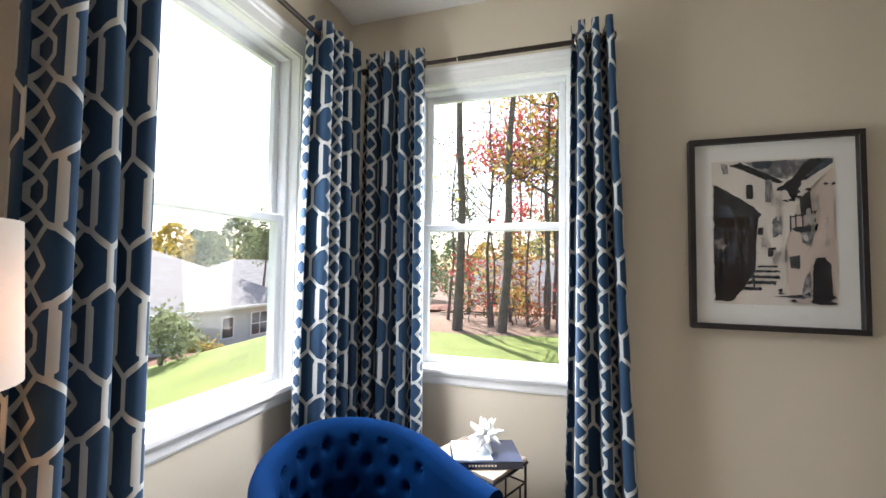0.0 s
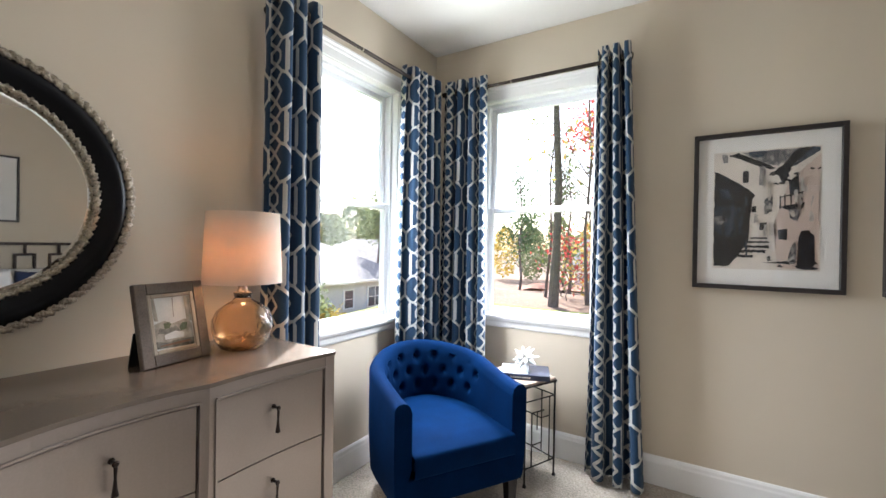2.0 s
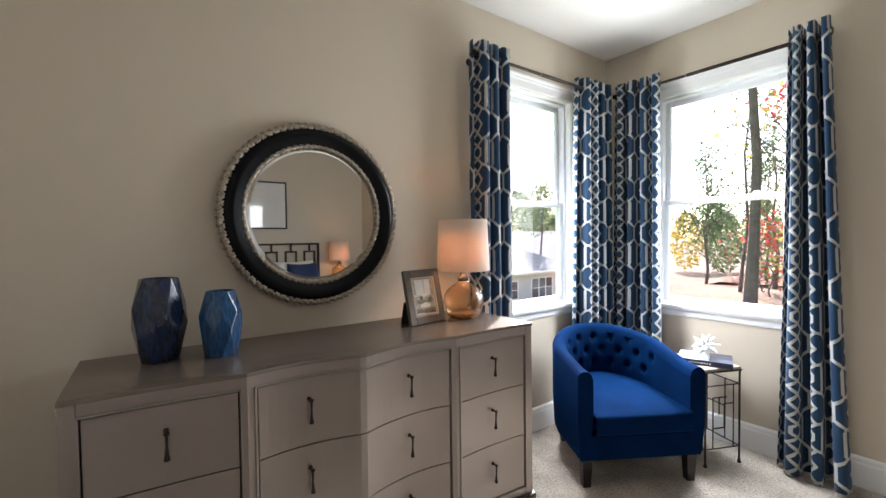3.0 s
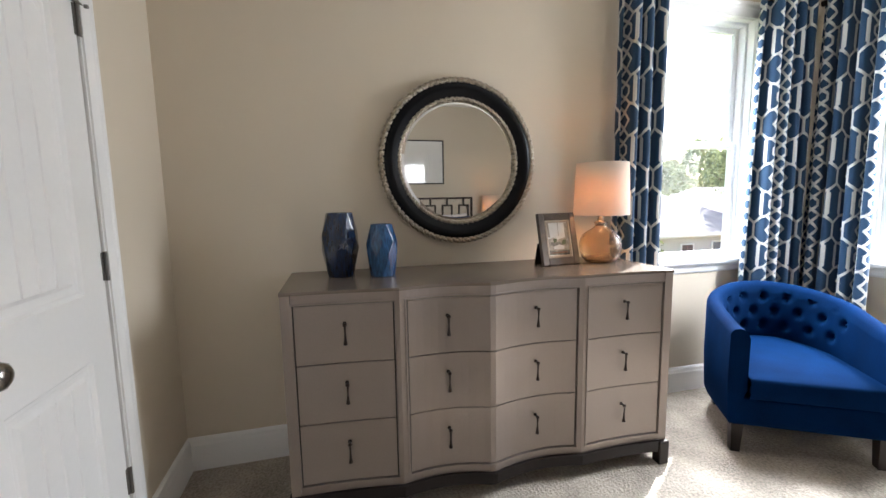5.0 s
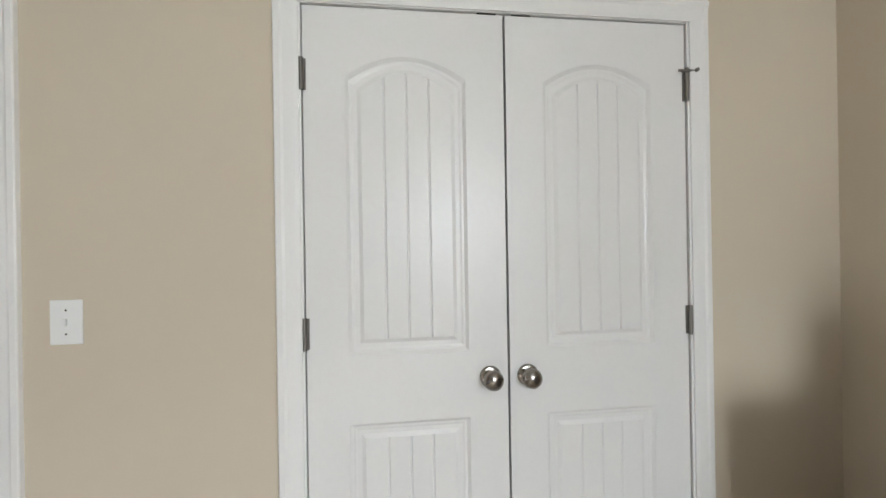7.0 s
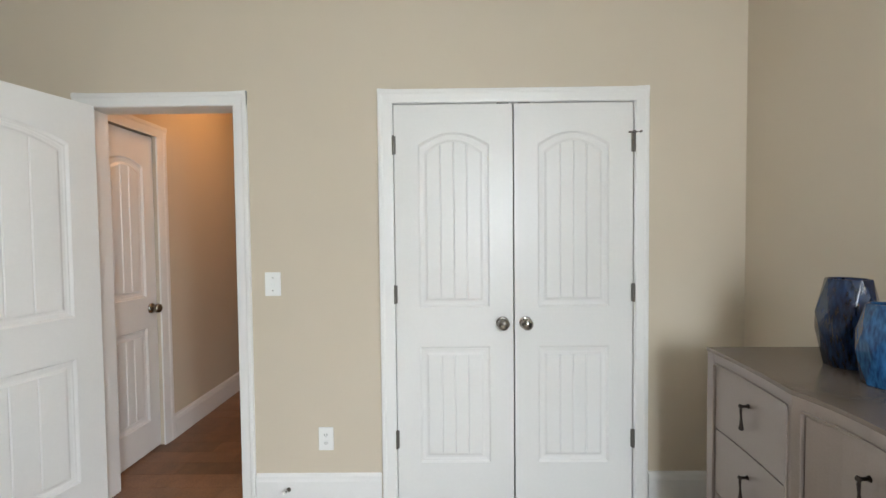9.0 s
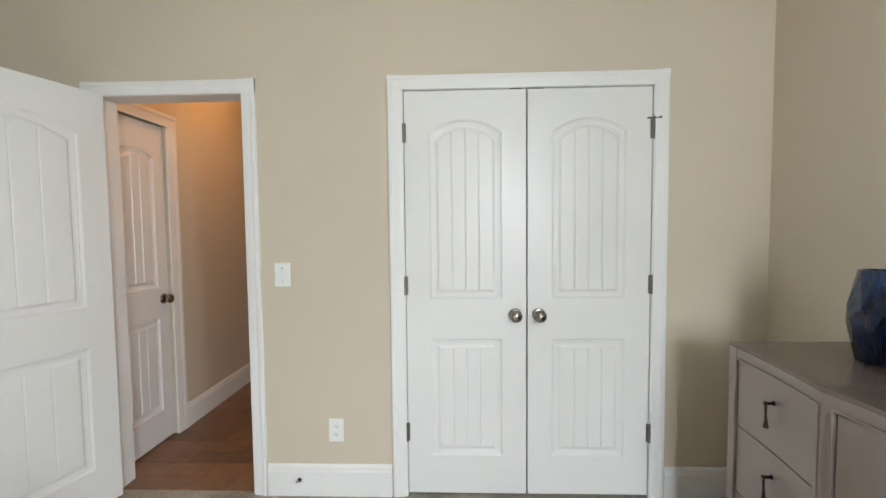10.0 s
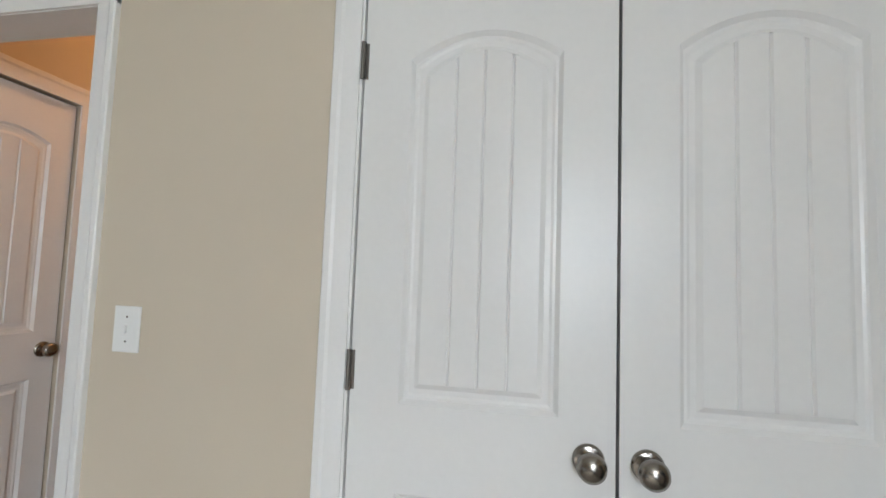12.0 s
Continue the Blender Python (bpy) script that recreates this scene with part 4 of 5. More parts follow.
        for off, fz in prof:
            x, y, top = plan(u, off)
            z = 0.15 + (top - 0.15) * ((fz - 0.15) / 0.85)
            if fz < 0.5 and off < 0.02:
                x, y = x * (0.955 + 0.045 * min(1, fz / 0.5)), y * (0.97 + 0.03 * min(1, fz / 0.5))
            col.append(bm.verts.new((x, y, z)))
        # fine inner back with tufts
        x0, y0, top = plan(u, 0.084)
        n = 34
        zt, zb = col[-4].co.z, 0.33
        col = col[:-3]
        for k in range(1, n + 1):
            z = zt + (zb - zt) * k / n
            d = 0.0
            for bu, bz in btn:
                q = ((u - bu) / 0.0105) ** 2 + ((z - bz) / 0.021) ** 2
                d += 0.034 * math.exp(-q)
            puff = 0.018 * math.sin(math.pi * min(1, k / n)) * max(0.0, min(1.0, (0.36 - abs(u - 0.5)) / 0.14))
            px, py, _ = plan(u, 0.084 + puff - d)
            col.append(bm.verts.new((px, py, z)))
        cols.append(col)
    for a, b in zip(cols, cols[1:]):
        for i in range(len(a) - 1):
            bm.faces.new((a[i], b[i], b[i + 1], a[i + 1]))
    for c in (cols[0], cols[-1]):
        bm.faces.new(c)
    bmesh.ops.recalc_face_normals(bm, faces=bm.faces[:])
    shell = part("tub_shell", bm, VELVET, t, smooth=True)
    for bu, bz in btn:
        x, y, _ = plan(bu, 0.084)
        part("tuft_button", lathe(bmesh.new(), [(0.010, -0.004), (0.008, 0.003), (0.0005, 0.006)], 10, Matrix.Translation((x * 1.05, y * 1.05, bz)) @ Vector((-x, -y, 0)).to_track_quat("Z", "Y").to_matrix().to_4x4()), VELVET, shell, smooth=True)
    # seat cushion with a crowned top and front boxing
    bm = bmesh.new()
    G, rows = 20, []
    for j in range(G + 1):
        y = -0.27 + (0.322 + 0.27) * j / G
        hw = 0.270 if y > -0.05 else 0.270 * math.sqrt(max(0.05, 1 - ((y + 0.05) / 0.255) ** 2))
        row = []
        for i in range(G + 1):
            s = -1 + 2 * i / G
            crown = 0.036 * (1 - s ** 4) * (1 - max(0, (j / G - 0.0)) ** 8) * min(1, (G - j) / 3 + 0.35)
            row.append(bm.verts.new((s * hw, y, 0.405 + crown)))
        rows.append(row)
    for a, b in zip(rows, rows[1:]):
        for i in range(G):
            bm.faces.new((a[i], a[i + 1], b[i + 1], b[i]))
    front = [rows[-1]]
    for z, dy in ((0.398, 0.008), (0.385, 0.013), (0.35, 0.016), (0.315, 0.013), (0.303, 0.006), (0.300, -0.02)):
        front.append([bm.verts.new((v.co.x, v.co.y + dy, z)) for v in rows[-1]])
    for a, b in zip(front, front[1:]):
        for i in range(G):
            bm.faces.new((a[i], a[i + 1], b[i + 1], b[i]))
    bmesh.ops.recalc_face_normals(bm, faces=bm.faces[:])
    part("seat_cushion", bm, VELVET, t, smooth="all")
    part("front_rail", bx(-0.335, 0.335, 0.20, 0.296, 0.15, 0.290, bevel=0.014, seg=3), VELVET, t, smooth=True)
    part("seat_deck", bx(-0.24, 0.24, -0.26, 0.24, 0.16, 0.33), VELVET, t)
    lg = None
    for x, y in ((-0.295, 0.255), (0.295, 0.255), (-0.22, -0.25), (0.22, -0.25)):
        if lg is None:
            g = bmesh.new()
            for z0, z1, a, b in ((0.0, 0.152, 0.020, 0.027),):
                va = [g.verts.new((sx * a, sy * a, z0)) for sx, sy in ((-1, -1), (1, -1), (1, 1), (-1, 1))]
                vb = [g.verts.new((sx * b, sy * b, z1)) for sx, sy in ((-1, -1), (1, -1), (1, 1), (-1, 1))]
                for i in range(4):
                    g.faces.new((va[i], va[(i + 1) % 4], vb[(i + 1) % 4], vb[i]))
                g.faces.new(va[::-1])
                g.faces.new(vb)
            lg = part("leg", g, ESPRESSO, t, "tapered dark wooden leg")
            lg.matrix_basis = pose(x, y, 0)
        else:
            part_copy(lg, pose(x, y, 0))
    return t


FD = Vector((0.855, -0.52, 0)).normalized()
cc = Vector((0.76, 2.86, 0)) - FD * 0.262
tub_chair(pose(cc.x, cc.y, 0, 0, 0, math.degrees(math.atan2(FD.y, FD.x)) - 90))

# ---------------- iron side table with book and sculpture ----------------
IRON = material("wrought_iron", (0.028, 0.024, 0.021), 0.55, 0.6, var=0.3, scale=40, bump=0.2)
STONE = material("inlaid_stone_top", (0.30, 0.24, 0.19), 0.4, var=0.35, scale=22, bump=0.08)
U, V2 = 0.25, 0.34
tb = thing("side_table", "small wrought iron side table with a mottled stone top", "side table", pose(0.915, 3.305, 0, 0, 0, math.degrees(math.atan2(0.91, 0.41))))
ZT = 0.573
part("tabletop", bx(0.0, U, 0.0, V2, ZT - 0.016, ZT, bevel=0.003), STONE, tb, "mottled brown stone inset top")
part("top_rim", tube(bmesh.new(), [(0, 0, ZT - 0.02), (U, 0, ZT - 0.02), (U, V2, ZT - 0.02), (0, V2, ZT - 0.02), (0, 0, ZT - 0.02)], 0.006, 6), IRON, tb)
for x, y in ((0.006, 0.006), (U - 0.006, 0.006), (U - 0.006, V2 - 0.006), (0.006, V2 - 0.006)):
    g = tube(bmesh.new(), [(x, y, 0.0), (x, y, 0.008), (x, y, 0.02), (x, y, ZT - 0.02)], [0.011, 0.010, 0.0055, 0.0055], 8)
    part("leg", g, IRON, tb)


def bar(a, b, r=0.004):
    part("bar", tube(bmesh.new(), [a, b], r, 6), IRON, tb)


for k in (0, 1):
    def P(s, z, face):
        return ((0.006 + s * (U - 0.012), 0.006 if face == 0 else V2 - 0.006, z))
    for a, b in (((0, 0.10), (1, 0.10)), ((0, 0.47), (1, 0.47)), ((0.22, 0.10), (0.22, 0.40)), ((0.22, 0.40), (0.62, 0.40)), ((0.40, 0.40), (0.40, 0.30)), ((0.22, 0.22), (0.55, 0.22)), ((0.55, 0.22), (0.55, 0.36)), ((0.55, 0.36), (0.82, 0.36)), ((0.82, 0.10), (0.82, 0.47))):
        bar(P(a[0], a[1], k), P(b[0], b[1], k))
for x in (0.006, U - 0.006):
    for a, b in (((0.0, 0.10), (1.0, 0.10)), ((0, 0.47), (1, 0.47)), ((0.3, 0.10), (0.3, 0.47)), ((0.3, 0.30), (0.7, 0.30)), ((0.7, 0.10), (0.7, 0.47))):
        bar((x, 0.006 + a[0] * (V2 - 0.012), a[1]), (x, 0.006 + b[0] * (V2 - 0.012), b[1]))

COVER = material("dark_book_cover", (0.020, 0.026, 0.050), 0.25, var=0.3, scale=14, bump=0)
COVERP = material("pale_cover_picture", (0.42, 0.46, 0.52), 0.25, var=0.3, scale=18, bump=0)
PAPER = material("book_pages", (0.70, 0.66, 0.58), 0.8, var=0.1, fine=500, bump=0.2)
bk = thing("book", "large dark coffee-table book lying on the side table", "book", pose(0.845, 3.475, ZT + 0.0005, 0, 0, 20))
part("cover", bx(-0.14, 0.14, -0.105, 0.105, 0.0, 0.004, bevel=0.001), COVER, bk)
part("pages", bx(-0.136, 0.134, -0.10, 0.102, 0.004, 0.026), PAPER, bk)
part("cover", bx(-0.14, 0.14, -0.105, 0.105, 0.026, 0.030, bevel=0.001), COVER, bk)
part("spine", bx(-0.14, 0.14, -0.108, -0.104, 0.0, 0.030, bevel=0.001), COVER, bk)
part("cover_picture", bx(-0.138, 0.02, -0.09, 0.10, 0.030, 0.0305), COVERP, bk, "pale picture on the cover")
for i in range(9):
    part("spine_lettering", bx(-0.08 + i * 0.013, -0.072 + i * 0.013, -0.1085, -0.108, 0.011, 0.019), PAPER, bk)

sc = bmesh.new()
bmesh.ops.create_icosphere(sc, subdivisions=2, radius=0.032)
rs, gold = random.Random(2), math.pi * (3 - math.sqrt(5))
for i in range(22):
    zz = 1 - 2 * (i + 0.5) / 22
    r = math.sqrt(1 - zz * zz)
    d = Vector((r * math.cos(gold * i), r * math.sin(gold * i), zz))
    L = rs.uniform(0.068, 0.082)
    side = d.orthogonal().normalized() * rs.uniform(-0.004, 0.004)
    tube(sc, [d * 0.02, d * 0.045 + side, d * (L * 0.85), d * L], [0.017, 0.011, 0.006, 0.003], 8)
so = link_mesh("sculpture", sc, CERAMIC, smooth="all")
so.matrix_world = pose(0.845, 3.475, ZT + 0.031 + 0.066, 10, 5, 0)
tagged(so, "white ceramic spiky starburst sculpture on the book", "sculpture")

# ---------------- framed prints on the north wall ----------------
INK = wash("ink_wash_black", (0.005, 0.006, 0.009), (0.07, 0.08, 0.10), 0.55, 0.9)
INKB = wash("ink_wash_blue", (0.010, 0.020, 0.036), (0.10, 0.135, 0.17), 0.38, 0.80)
INKG = wash("ink_wash_grey", (0.10, 0.10, 0.11), (0.55, 0.51, 0.46))
INKD = wash("ink_wash_deep", (0.003, 0.004, 0.006), (0.03, 0.035, 0.05), 0.4, 0.9)
WASHG = wash("thin_grey_wash", (0.36, 0.33, 0.30), (0.62, 0.57, 0.50), 0.3, 0.7)
PAPERW = material("watercolour_paper", (0.66, 0.60, 0.53), 0.8, var=0.10, scale=7, fine=120, bump=0.05)
ROSE = material("watercolour_rose", (0.58, 0.47, 0.40), 0.8, var=0.12, scale=9, bump=0)


def brush(bm, pts, y, seed, rough=0.006):
    """A flat patch of paint with a ragged edge, in the plane y."""
    r = random.Random(seed)
    out = []
    for (xa, za), (xb, zb) in zip(pts, pts[1:] + pts[:1]):
        n = max(2, int(math.hypot(xb - xa, zb - za) / 0.006))
        for i in range(n):
            s = i / n
            out.append((xa + (xb - xa) * s + r.uniform(-rough, rough), za + (zb - za) * s + r.uniform(-rough, rough)))
    f = bm.faces.new([bm.verts.new((x, y, z)) for x, z in out])
    bmesh.ops.triangulate(bm, faces=[f])


def framed_print(name, label, x0, x1, z0, z1, strokes):
    """Hung on the north wall. strokes: (material, points in 0..1 of the sheet)."""
    t = thing(name, label, "framed print", pose((x0 + x1) / 2, YN, (z0 + z1) / 2), group="framed prints on the wall")
    w, h, s, d = (x1 - x0) / 2, (z1 - z0) / 2, 0.022, 0.042
    for a in ((-w, w, h - s, h), (-w, w, -h, -h + s), (-w, -w + s, -h + s, h - s), (w - s, w, -h + s, h - s)):
        part("frame_side", bx(a[0], a[1], -d, -0.002, a[2], a[3], bevel=0.002), FRAMEWOOD, t)
    part("mat", bx(-w + s, w - s, -0.016, -0.004, -h + s, h - s), MATBOARD, t, "white mat board")
    ml, mb, mt = 0.068, 0.083, 0.075
    sx0, sx1, sz0, sz1 = -w + s + ml, w - s - ml, -h + s + mb, h - s - mt
    sheet = part("print", bx(sx0, sx1, -0.018, -0.0155, sz0, sz1), PAPERW, t, "ink and watercolour print")
    lay = {}
    for i, (mt_, pts, rg) in enumerate(strokes):
        bm = bmesh.new()
        brush(bm, [(sx0 + (sx1 - sx0) * min(max(a, 0.012), 0.988), sz0 + (sz1 - sz0) * min(max(b, 0.012), 0.988)) for a, b in pts], -0.0184 - i * 0.00008, i * 7 + 1, rg * 0.5)
        part("brush_stroke", bm, mt_, sheet)
    g = part("glazing", bx(-w + s, w - s, -0.030, -0.028, -h + s, h - s), PICGLASS, t, "clear picture glazing")
    g.visible_shadow = False
    return t


def R(a, b, c, d):
    return [(a, c), (b, c), (b, d), (a, d)]


street = [
    (ROSE, [(0.62, 0.02), (1, 0.02), (1, 0.93), (0.72, 0.72), (0.60, 0.40)], 0.006),
    (INKG, [(0.28, 0.99), (0.95, 0.99), (0.62, 0.86), (0.50, 0.87)], 0.006),
    (INKB, [(0.33, 0.99), (0.52, 0.99), (0.48, 0.93), (0.36, 0.95)], 0.006),
    (INK, [(0.15, 0.97), (0.24, 0.99), (0.46, 0.90), (0.60, 0.84), (0.56, 0.83), (0.44, 0.86), (0.30, 0.92)], 0.004),
    (INK, [(0.52, 0.78), (0.66, 0.86), (0.80, 0.99), (0.93, 0.99), (0.74, 0.84), (0.68, 0.70), (0.62, 0.78)], 0.007),
    (INKB, [(0.74, 0.84), (0.93, 0.99), (1.0, 0.99), (1.0, 0.96), (0.80, 0.86)], 0.005),
    (INK, [(0.0, 0.84), (0.10, 0.80), (0.30, 0.70), (0.42, 0.62), (0.38, 0.60), (0.36, 0.50), (0.36, 0.24), (0.24, 0.10), (0.16, 0.02), (0, 0.02)], 0.007),
    (INKB, [(0.02, 0.54), (0.20, 0.52), (0.30, 0.44), (0.30, 0.30), (0.14, 0.26), (0.02, 0.34)], 0.012),
    (INKG, [(0.02, 0.45), (0.08, 0.46), (0.14, 0.41), (0.08, 0.37), (0.02, 0.39)], 0.012),
    (INKB, [(0.06, 0.68), (0.16, 0.68), (0.18, 0.60), (0.08, 0.60)], 0.006),
    (INKG, [(0.08, 0.98), (0.14, 0.98), (0.14, 0.91), (0.10, 0.91)], 0.004),
    (INK, R(0.29, 0.345, 0.73, 0.83), 0.004), (INKG, R(0.45, 0.50, 0.70, 0.86), 0.006),
    (INKG, [(0.50, 0.58), (0.57, 0.62), (0.57, 0.48), (0.51, 0.46)], 0.010),
    (INK, [(0.72, 0.72), (0.80, 0.78), (0.81, 0.62), (0.73, 0.60)], 0.004),
    (INK, [(0.63, 0.52), (0.86, 0.55), (0.84, 0.50), (0.72, 0.49)], 0.004),
    (INK, R(0.64, 0.65, 0.50, 0.61), 0.002), (INK, R(0.68, 0.69, 0.50, 0.62), 0.002), (INK, R(0.735, 0.745, 0.51, 0.63), 0.002), (INK, R(0.78, 0.79, 0.51, 0.64), 0.002), (INK, R(0.83, 0.84, 0.52, 0.63), 0.002),
    (INK, [(0.64, 0.60), (0.85, 0.64), (0.85, 0.63), (0.64, 0.59)], 0.001),
    (INKG, [(0.72, 0.49), (0.82, 0.50), (0.80, 0.40), (0.74, 0.42)], 0.008),
    (INK, R(0.46, 0.52, 0.33, 0.39), 0.004), (INK, [(0.63, 0.33), (0.71, 0.34), (0.71, 0.25), (0.64, 0.25)], 0.004), (INK, R(0.38, 0.42, 0.48, 0.53), 0.004),
    (INK, [(0.80, 0.02), (0.81, 0.26), (0.84, 0.32), (0.90, 0.33), (0.95, 0.27), (0.95, 0.04)], 0.006),
    (INKG, [(0.72, 0.05), (0.79, 0.05), (0.79, 0.24), (0.74, 0.18)], 0.007),
    (INK, R(0.37, 0.53, 0.255, 0.268), 0.003), (INK, R(0.34, 0.55, 0.222, 0.236), 0.004), (INK, R(0.28, 0.55, 0.18, 0.20), 0.005), (INK, R(0.24, 0.52, 0.14, 0.165), 0.006), (INK, R(0.24, 0.40, 0.10, 0.12), 0.005),
    (INK, [(0.50, 0.06), (0.72, 0.075), (0.74, 0.05)], 0.004), (INK, [(0.76, 0.04), (0.99, 0.03), (0.98, 0.012), (0.86, 0.012)], 0.006),
]
village = [
    (INKB, R(0.0, 1.0, 0.84, 1.0), 0.006), (INKG, R(0.1, 0.7, 0.90, 0.97), 0.02), (INK, R(0.0, 0.62, 0.815, 0.845), 0.004),
    (INKG, R(0.0, 0.9, 0.30, 0.54), 0.012), (INK, R(0.0, 0.8, 0.625, 0.64), 0.004), (INKG, R(0.0, 0.9, 0.49, 0.505), 0.004),
    (INK, R(0.03, 0.12, 0.55, 0.61), 0.005), (INK, R(0.26, 0.34, 0.56, 0.625), 0.005), (INK, R(0.52, 0.60, 0.56, 0.62), 0.005),
    (INK, R(0.03, 0.11, 0.43, 0.49), 0.005), (INK, R(0.26, 0.33, 0.43, 0.49), 0.006), (INK, R(0.05, 0.14, 0.29, 0.36), 0.006), (INK, R(0.5, 0.6, 0.32, 0.42), 0.006),
    (INK, [(0.70, 0.30), (0.95, 0.34), (0.97, 0.78), (0.80, 0.74), (0.72, 0.60)], 0.012),
    (INKB, [(0.0, 0.0), (1, 0.0), (1, 0.16), (0.55, 0.18), (0.25, 0.20), (0.0, 0.24)], 0.010),
    (INKG, [(0.10, 0.24), (0.60, 0.22), (0.95, 0.26), (0.5, 0.28)], 0.006),
]
rp = random.Random(41)
for i in range(26):
    # dry vertical streaks over the dark house front
    x, z, h_ = rp.uniform(0.02, 0.34), rp.uniform(0.10, 0.56), rp.uniform(0.05, 0.16)
    street.append((rp.choice([INK, INK, INKB, INKD]), [(x, z), (x + rp.uniform(0.008, 0.03), z - 0.01), (x + rp.uniform(0.004, 0.025), z + h_), (x - 0.006, z + h_ * 0.9)], 0.006))
for i in range(16):
    # thin grey washes running down the pale walls
    x, z, h_ = rp.uniform(0.40, 0.96), rp.uniform(0.25, 0.70), rp.uniform(0.05, 0.13)
    street.append((WASHG, [(x, z), (x + rp.uniform(0.01, 0.04), z), (x + rp.uniform(0.012, 0.035), z + h_), (x, z + h_)], 0.008))
for i in range(14):
    # dabs under the eaves and at the foot of the walls
    x = rp.uniform(0.50, 0.96)
    z = 0.70 + 0.30 * (x - 0.5) + rp.uniform(-0.04, 0.02) if i % 2 else rp.uniform(0.03, 0.12)
    street.append((rp.choice([INK, INKD]), [(x, z), (x + 0.03, z + 0.012), (x + 0.05, z - 0.004), (x + 0.02, z - 0.012)], 0.007))
framed_print("framed_print", "dark-framed ink wash print of a stepped village street", 1.684, 2.294, 1.131, 1.937, street)
framed_print("framed_print", "dark-framed ink wash print of old houses by water", 2.420, 3.030, 1.131, 1.937, village)

# ---------------- switch, outlet, door stop ----------------
sw = thing("light_switch", "white rocker light switch plate on the wall", "light switch", pose(2.378, 0.0, 1.138))
part("plate", bx(-0.040, 0.040, 0.0002, 0.006, -0.060, 0.060, bevel=0.002), PLASTIC, sw)
part("toggle", bx(-0.005, 0.005, 0.006, 0.014, -0.010, 0.010, bevel=0.002), PLASTIC, sw)
for z in (-0.032, 0.032):
    part("screw", lathe(bmesh.new(), [(0.003, 0.006), (0.002, 0.0068), (0.0003, 0.007)], 10, pose(0, 0, z, -90)), NICKEL, sw)
ou = thing("power_outlet", "white duplex power outlet low on the wall", "outlet", pose(2.123, 0.0, 0.342))
part("plate", bx(-0.038, 0.038, 0.0002, 0.006, -0.060, 0.060, bevel=0.002), PLASTIC, ou)
for z in (-0.021, 0.021):
    r = part("receptacle", bx(-0.016, 0.016, 0.006, 0.0085, z - 0.014, z + 0.014, bevel=0.0015), PLASTIC, ou)
    for x in (-0.006, 0.006):
        part("slot", bx(x - 0.0012, x + 0.0012, 0.0085, 0.0088, z - 0.002, z + 0.007), GAP, r)
    part("slot", bx(-0.002, 0.002, 0.0085, 0.0088, z - 0.010, z - 0.006), GAP, r)
ds = thing("door_stop", "small nickel spring door stop on the baseboard", "door stop", pose(2.316, 0.016, 0.085))
part("rod", tube(bmesh.new(), [(0, 0, 0), (0, 0.002, 0), (0, 0.0025, 0), (0, 0.06, 0.018)], [0.012, 0.012, 0.005, 0.005], 12), NICKEL, ds)
part("tip", tube(bmesh.new(), [(0, 0.06, 0.018), (0, 0.075, 0.022)], 0.008, 12), PLASTIC, ds, "white rubber tip")

# ---------------- bed, nightstand and picture on the east wall ----------------
BY0, BY1 = 1.28, 3.00
BEDX = XE - 0.016
bd = thing("bed", "bed with a dark metal geometric headboard and white bedding", "bed", pose(BEDX, (BY0 + BY1) / 2, 0))
hw = (BY1 - BY0) / 2


def hbar(y0, y1, z0, z1):
    part("headboard_bar", bx(-0.035, -0.005, y0, y1, z0, z1, bevel=0.003), DARKMETAL, bd)


hbar(-hw, hw, 1.27, 1.30)
hbar(-hw, -hw + 0.03, 0, 1.27)
hbar(hw - 0.03, hw, 0, 1.27)
hbar(-hw + 0.03, hw - 0.03, 0.80, 0.825)
for i in range(6):
    c = -hw + 0.095 + 0.06 + i * 0.282
    hbar(c - 0.012, c + 0.012, 1.18, 1.27)
    hbar(c - 0.09, c + 0.09, 1.155, 1.18)
    hbar(c - 0.09, c - 0.066, 0.825, 1.155)
    hbar(c + 0.066, c + 0.09, 0.825, 1.155)
part("bed_frame", bx(-2.05, -0.04, -hw + 0.06, hw - 0.06, 0.14, 0.30, bevel=0.01), ESPRESSO, bd)
for x in (-1.98, -0.12):
    for y in (-hw + 0.1, hw - 0.1):
        part("leg", bx(x - 0.03, x + 0.03, y - 0.03, y + 0.03, 0, 0.14), ESPRESSO, bd)
part("mattress", bx(-2.04, -0.04, -hw + 0.06, hw - 0.06, 0.30, 0.60, bevel=0.05, seg=4), LINEN, bd, "white mattress", smooth=True)
part("duvet", bx(-2.07, -0.55, -hw + 0.02, hw - 0.02, 0.40, 0.66, bevel=0.06, seg=4), LINEN, bd, "white duvet", smooth=True)


def pillow(label, mat, y, x, w, h, tilt, z):
    bm = bmesh.new()
    n, rows = 16, []
    for sgn in (1, -1):
        grid = []
        for j in range(n + 1):
            row = []
            for i in range(n + 1):
                a, b = -1 + 2 * i / n, -1 + 2 * j / n
                th = 0.085 * (max(0, 1 - a ** 4) * max(0, 1 - b ** 4)) ** 0.6
                k = 1 - 0.07 * (abs(a * b)) ** 2
                row.append(bm.verts.new((sgn * th, a * w / 2 * (1 - 0.05 * b * b), (b + 1) * h / 2 * (1 - 0.06 * (1 - a * a)))))
            grid.append(row)
        for p, q in zip(grid, grid[1:]):
            for i in range(n):
                bm.faces.new((p[i], p[i + 1], q[i + 1], q[i]))
    bmesh.ops.remove_doubles(bm, verts=bm.verts[:], dist=0.0005)
    bmesh.ops.recalc_face_normals(bm, faces=bm.faces[:])
    ob = link_mesh("pillow", bm, mat, smooth="all")
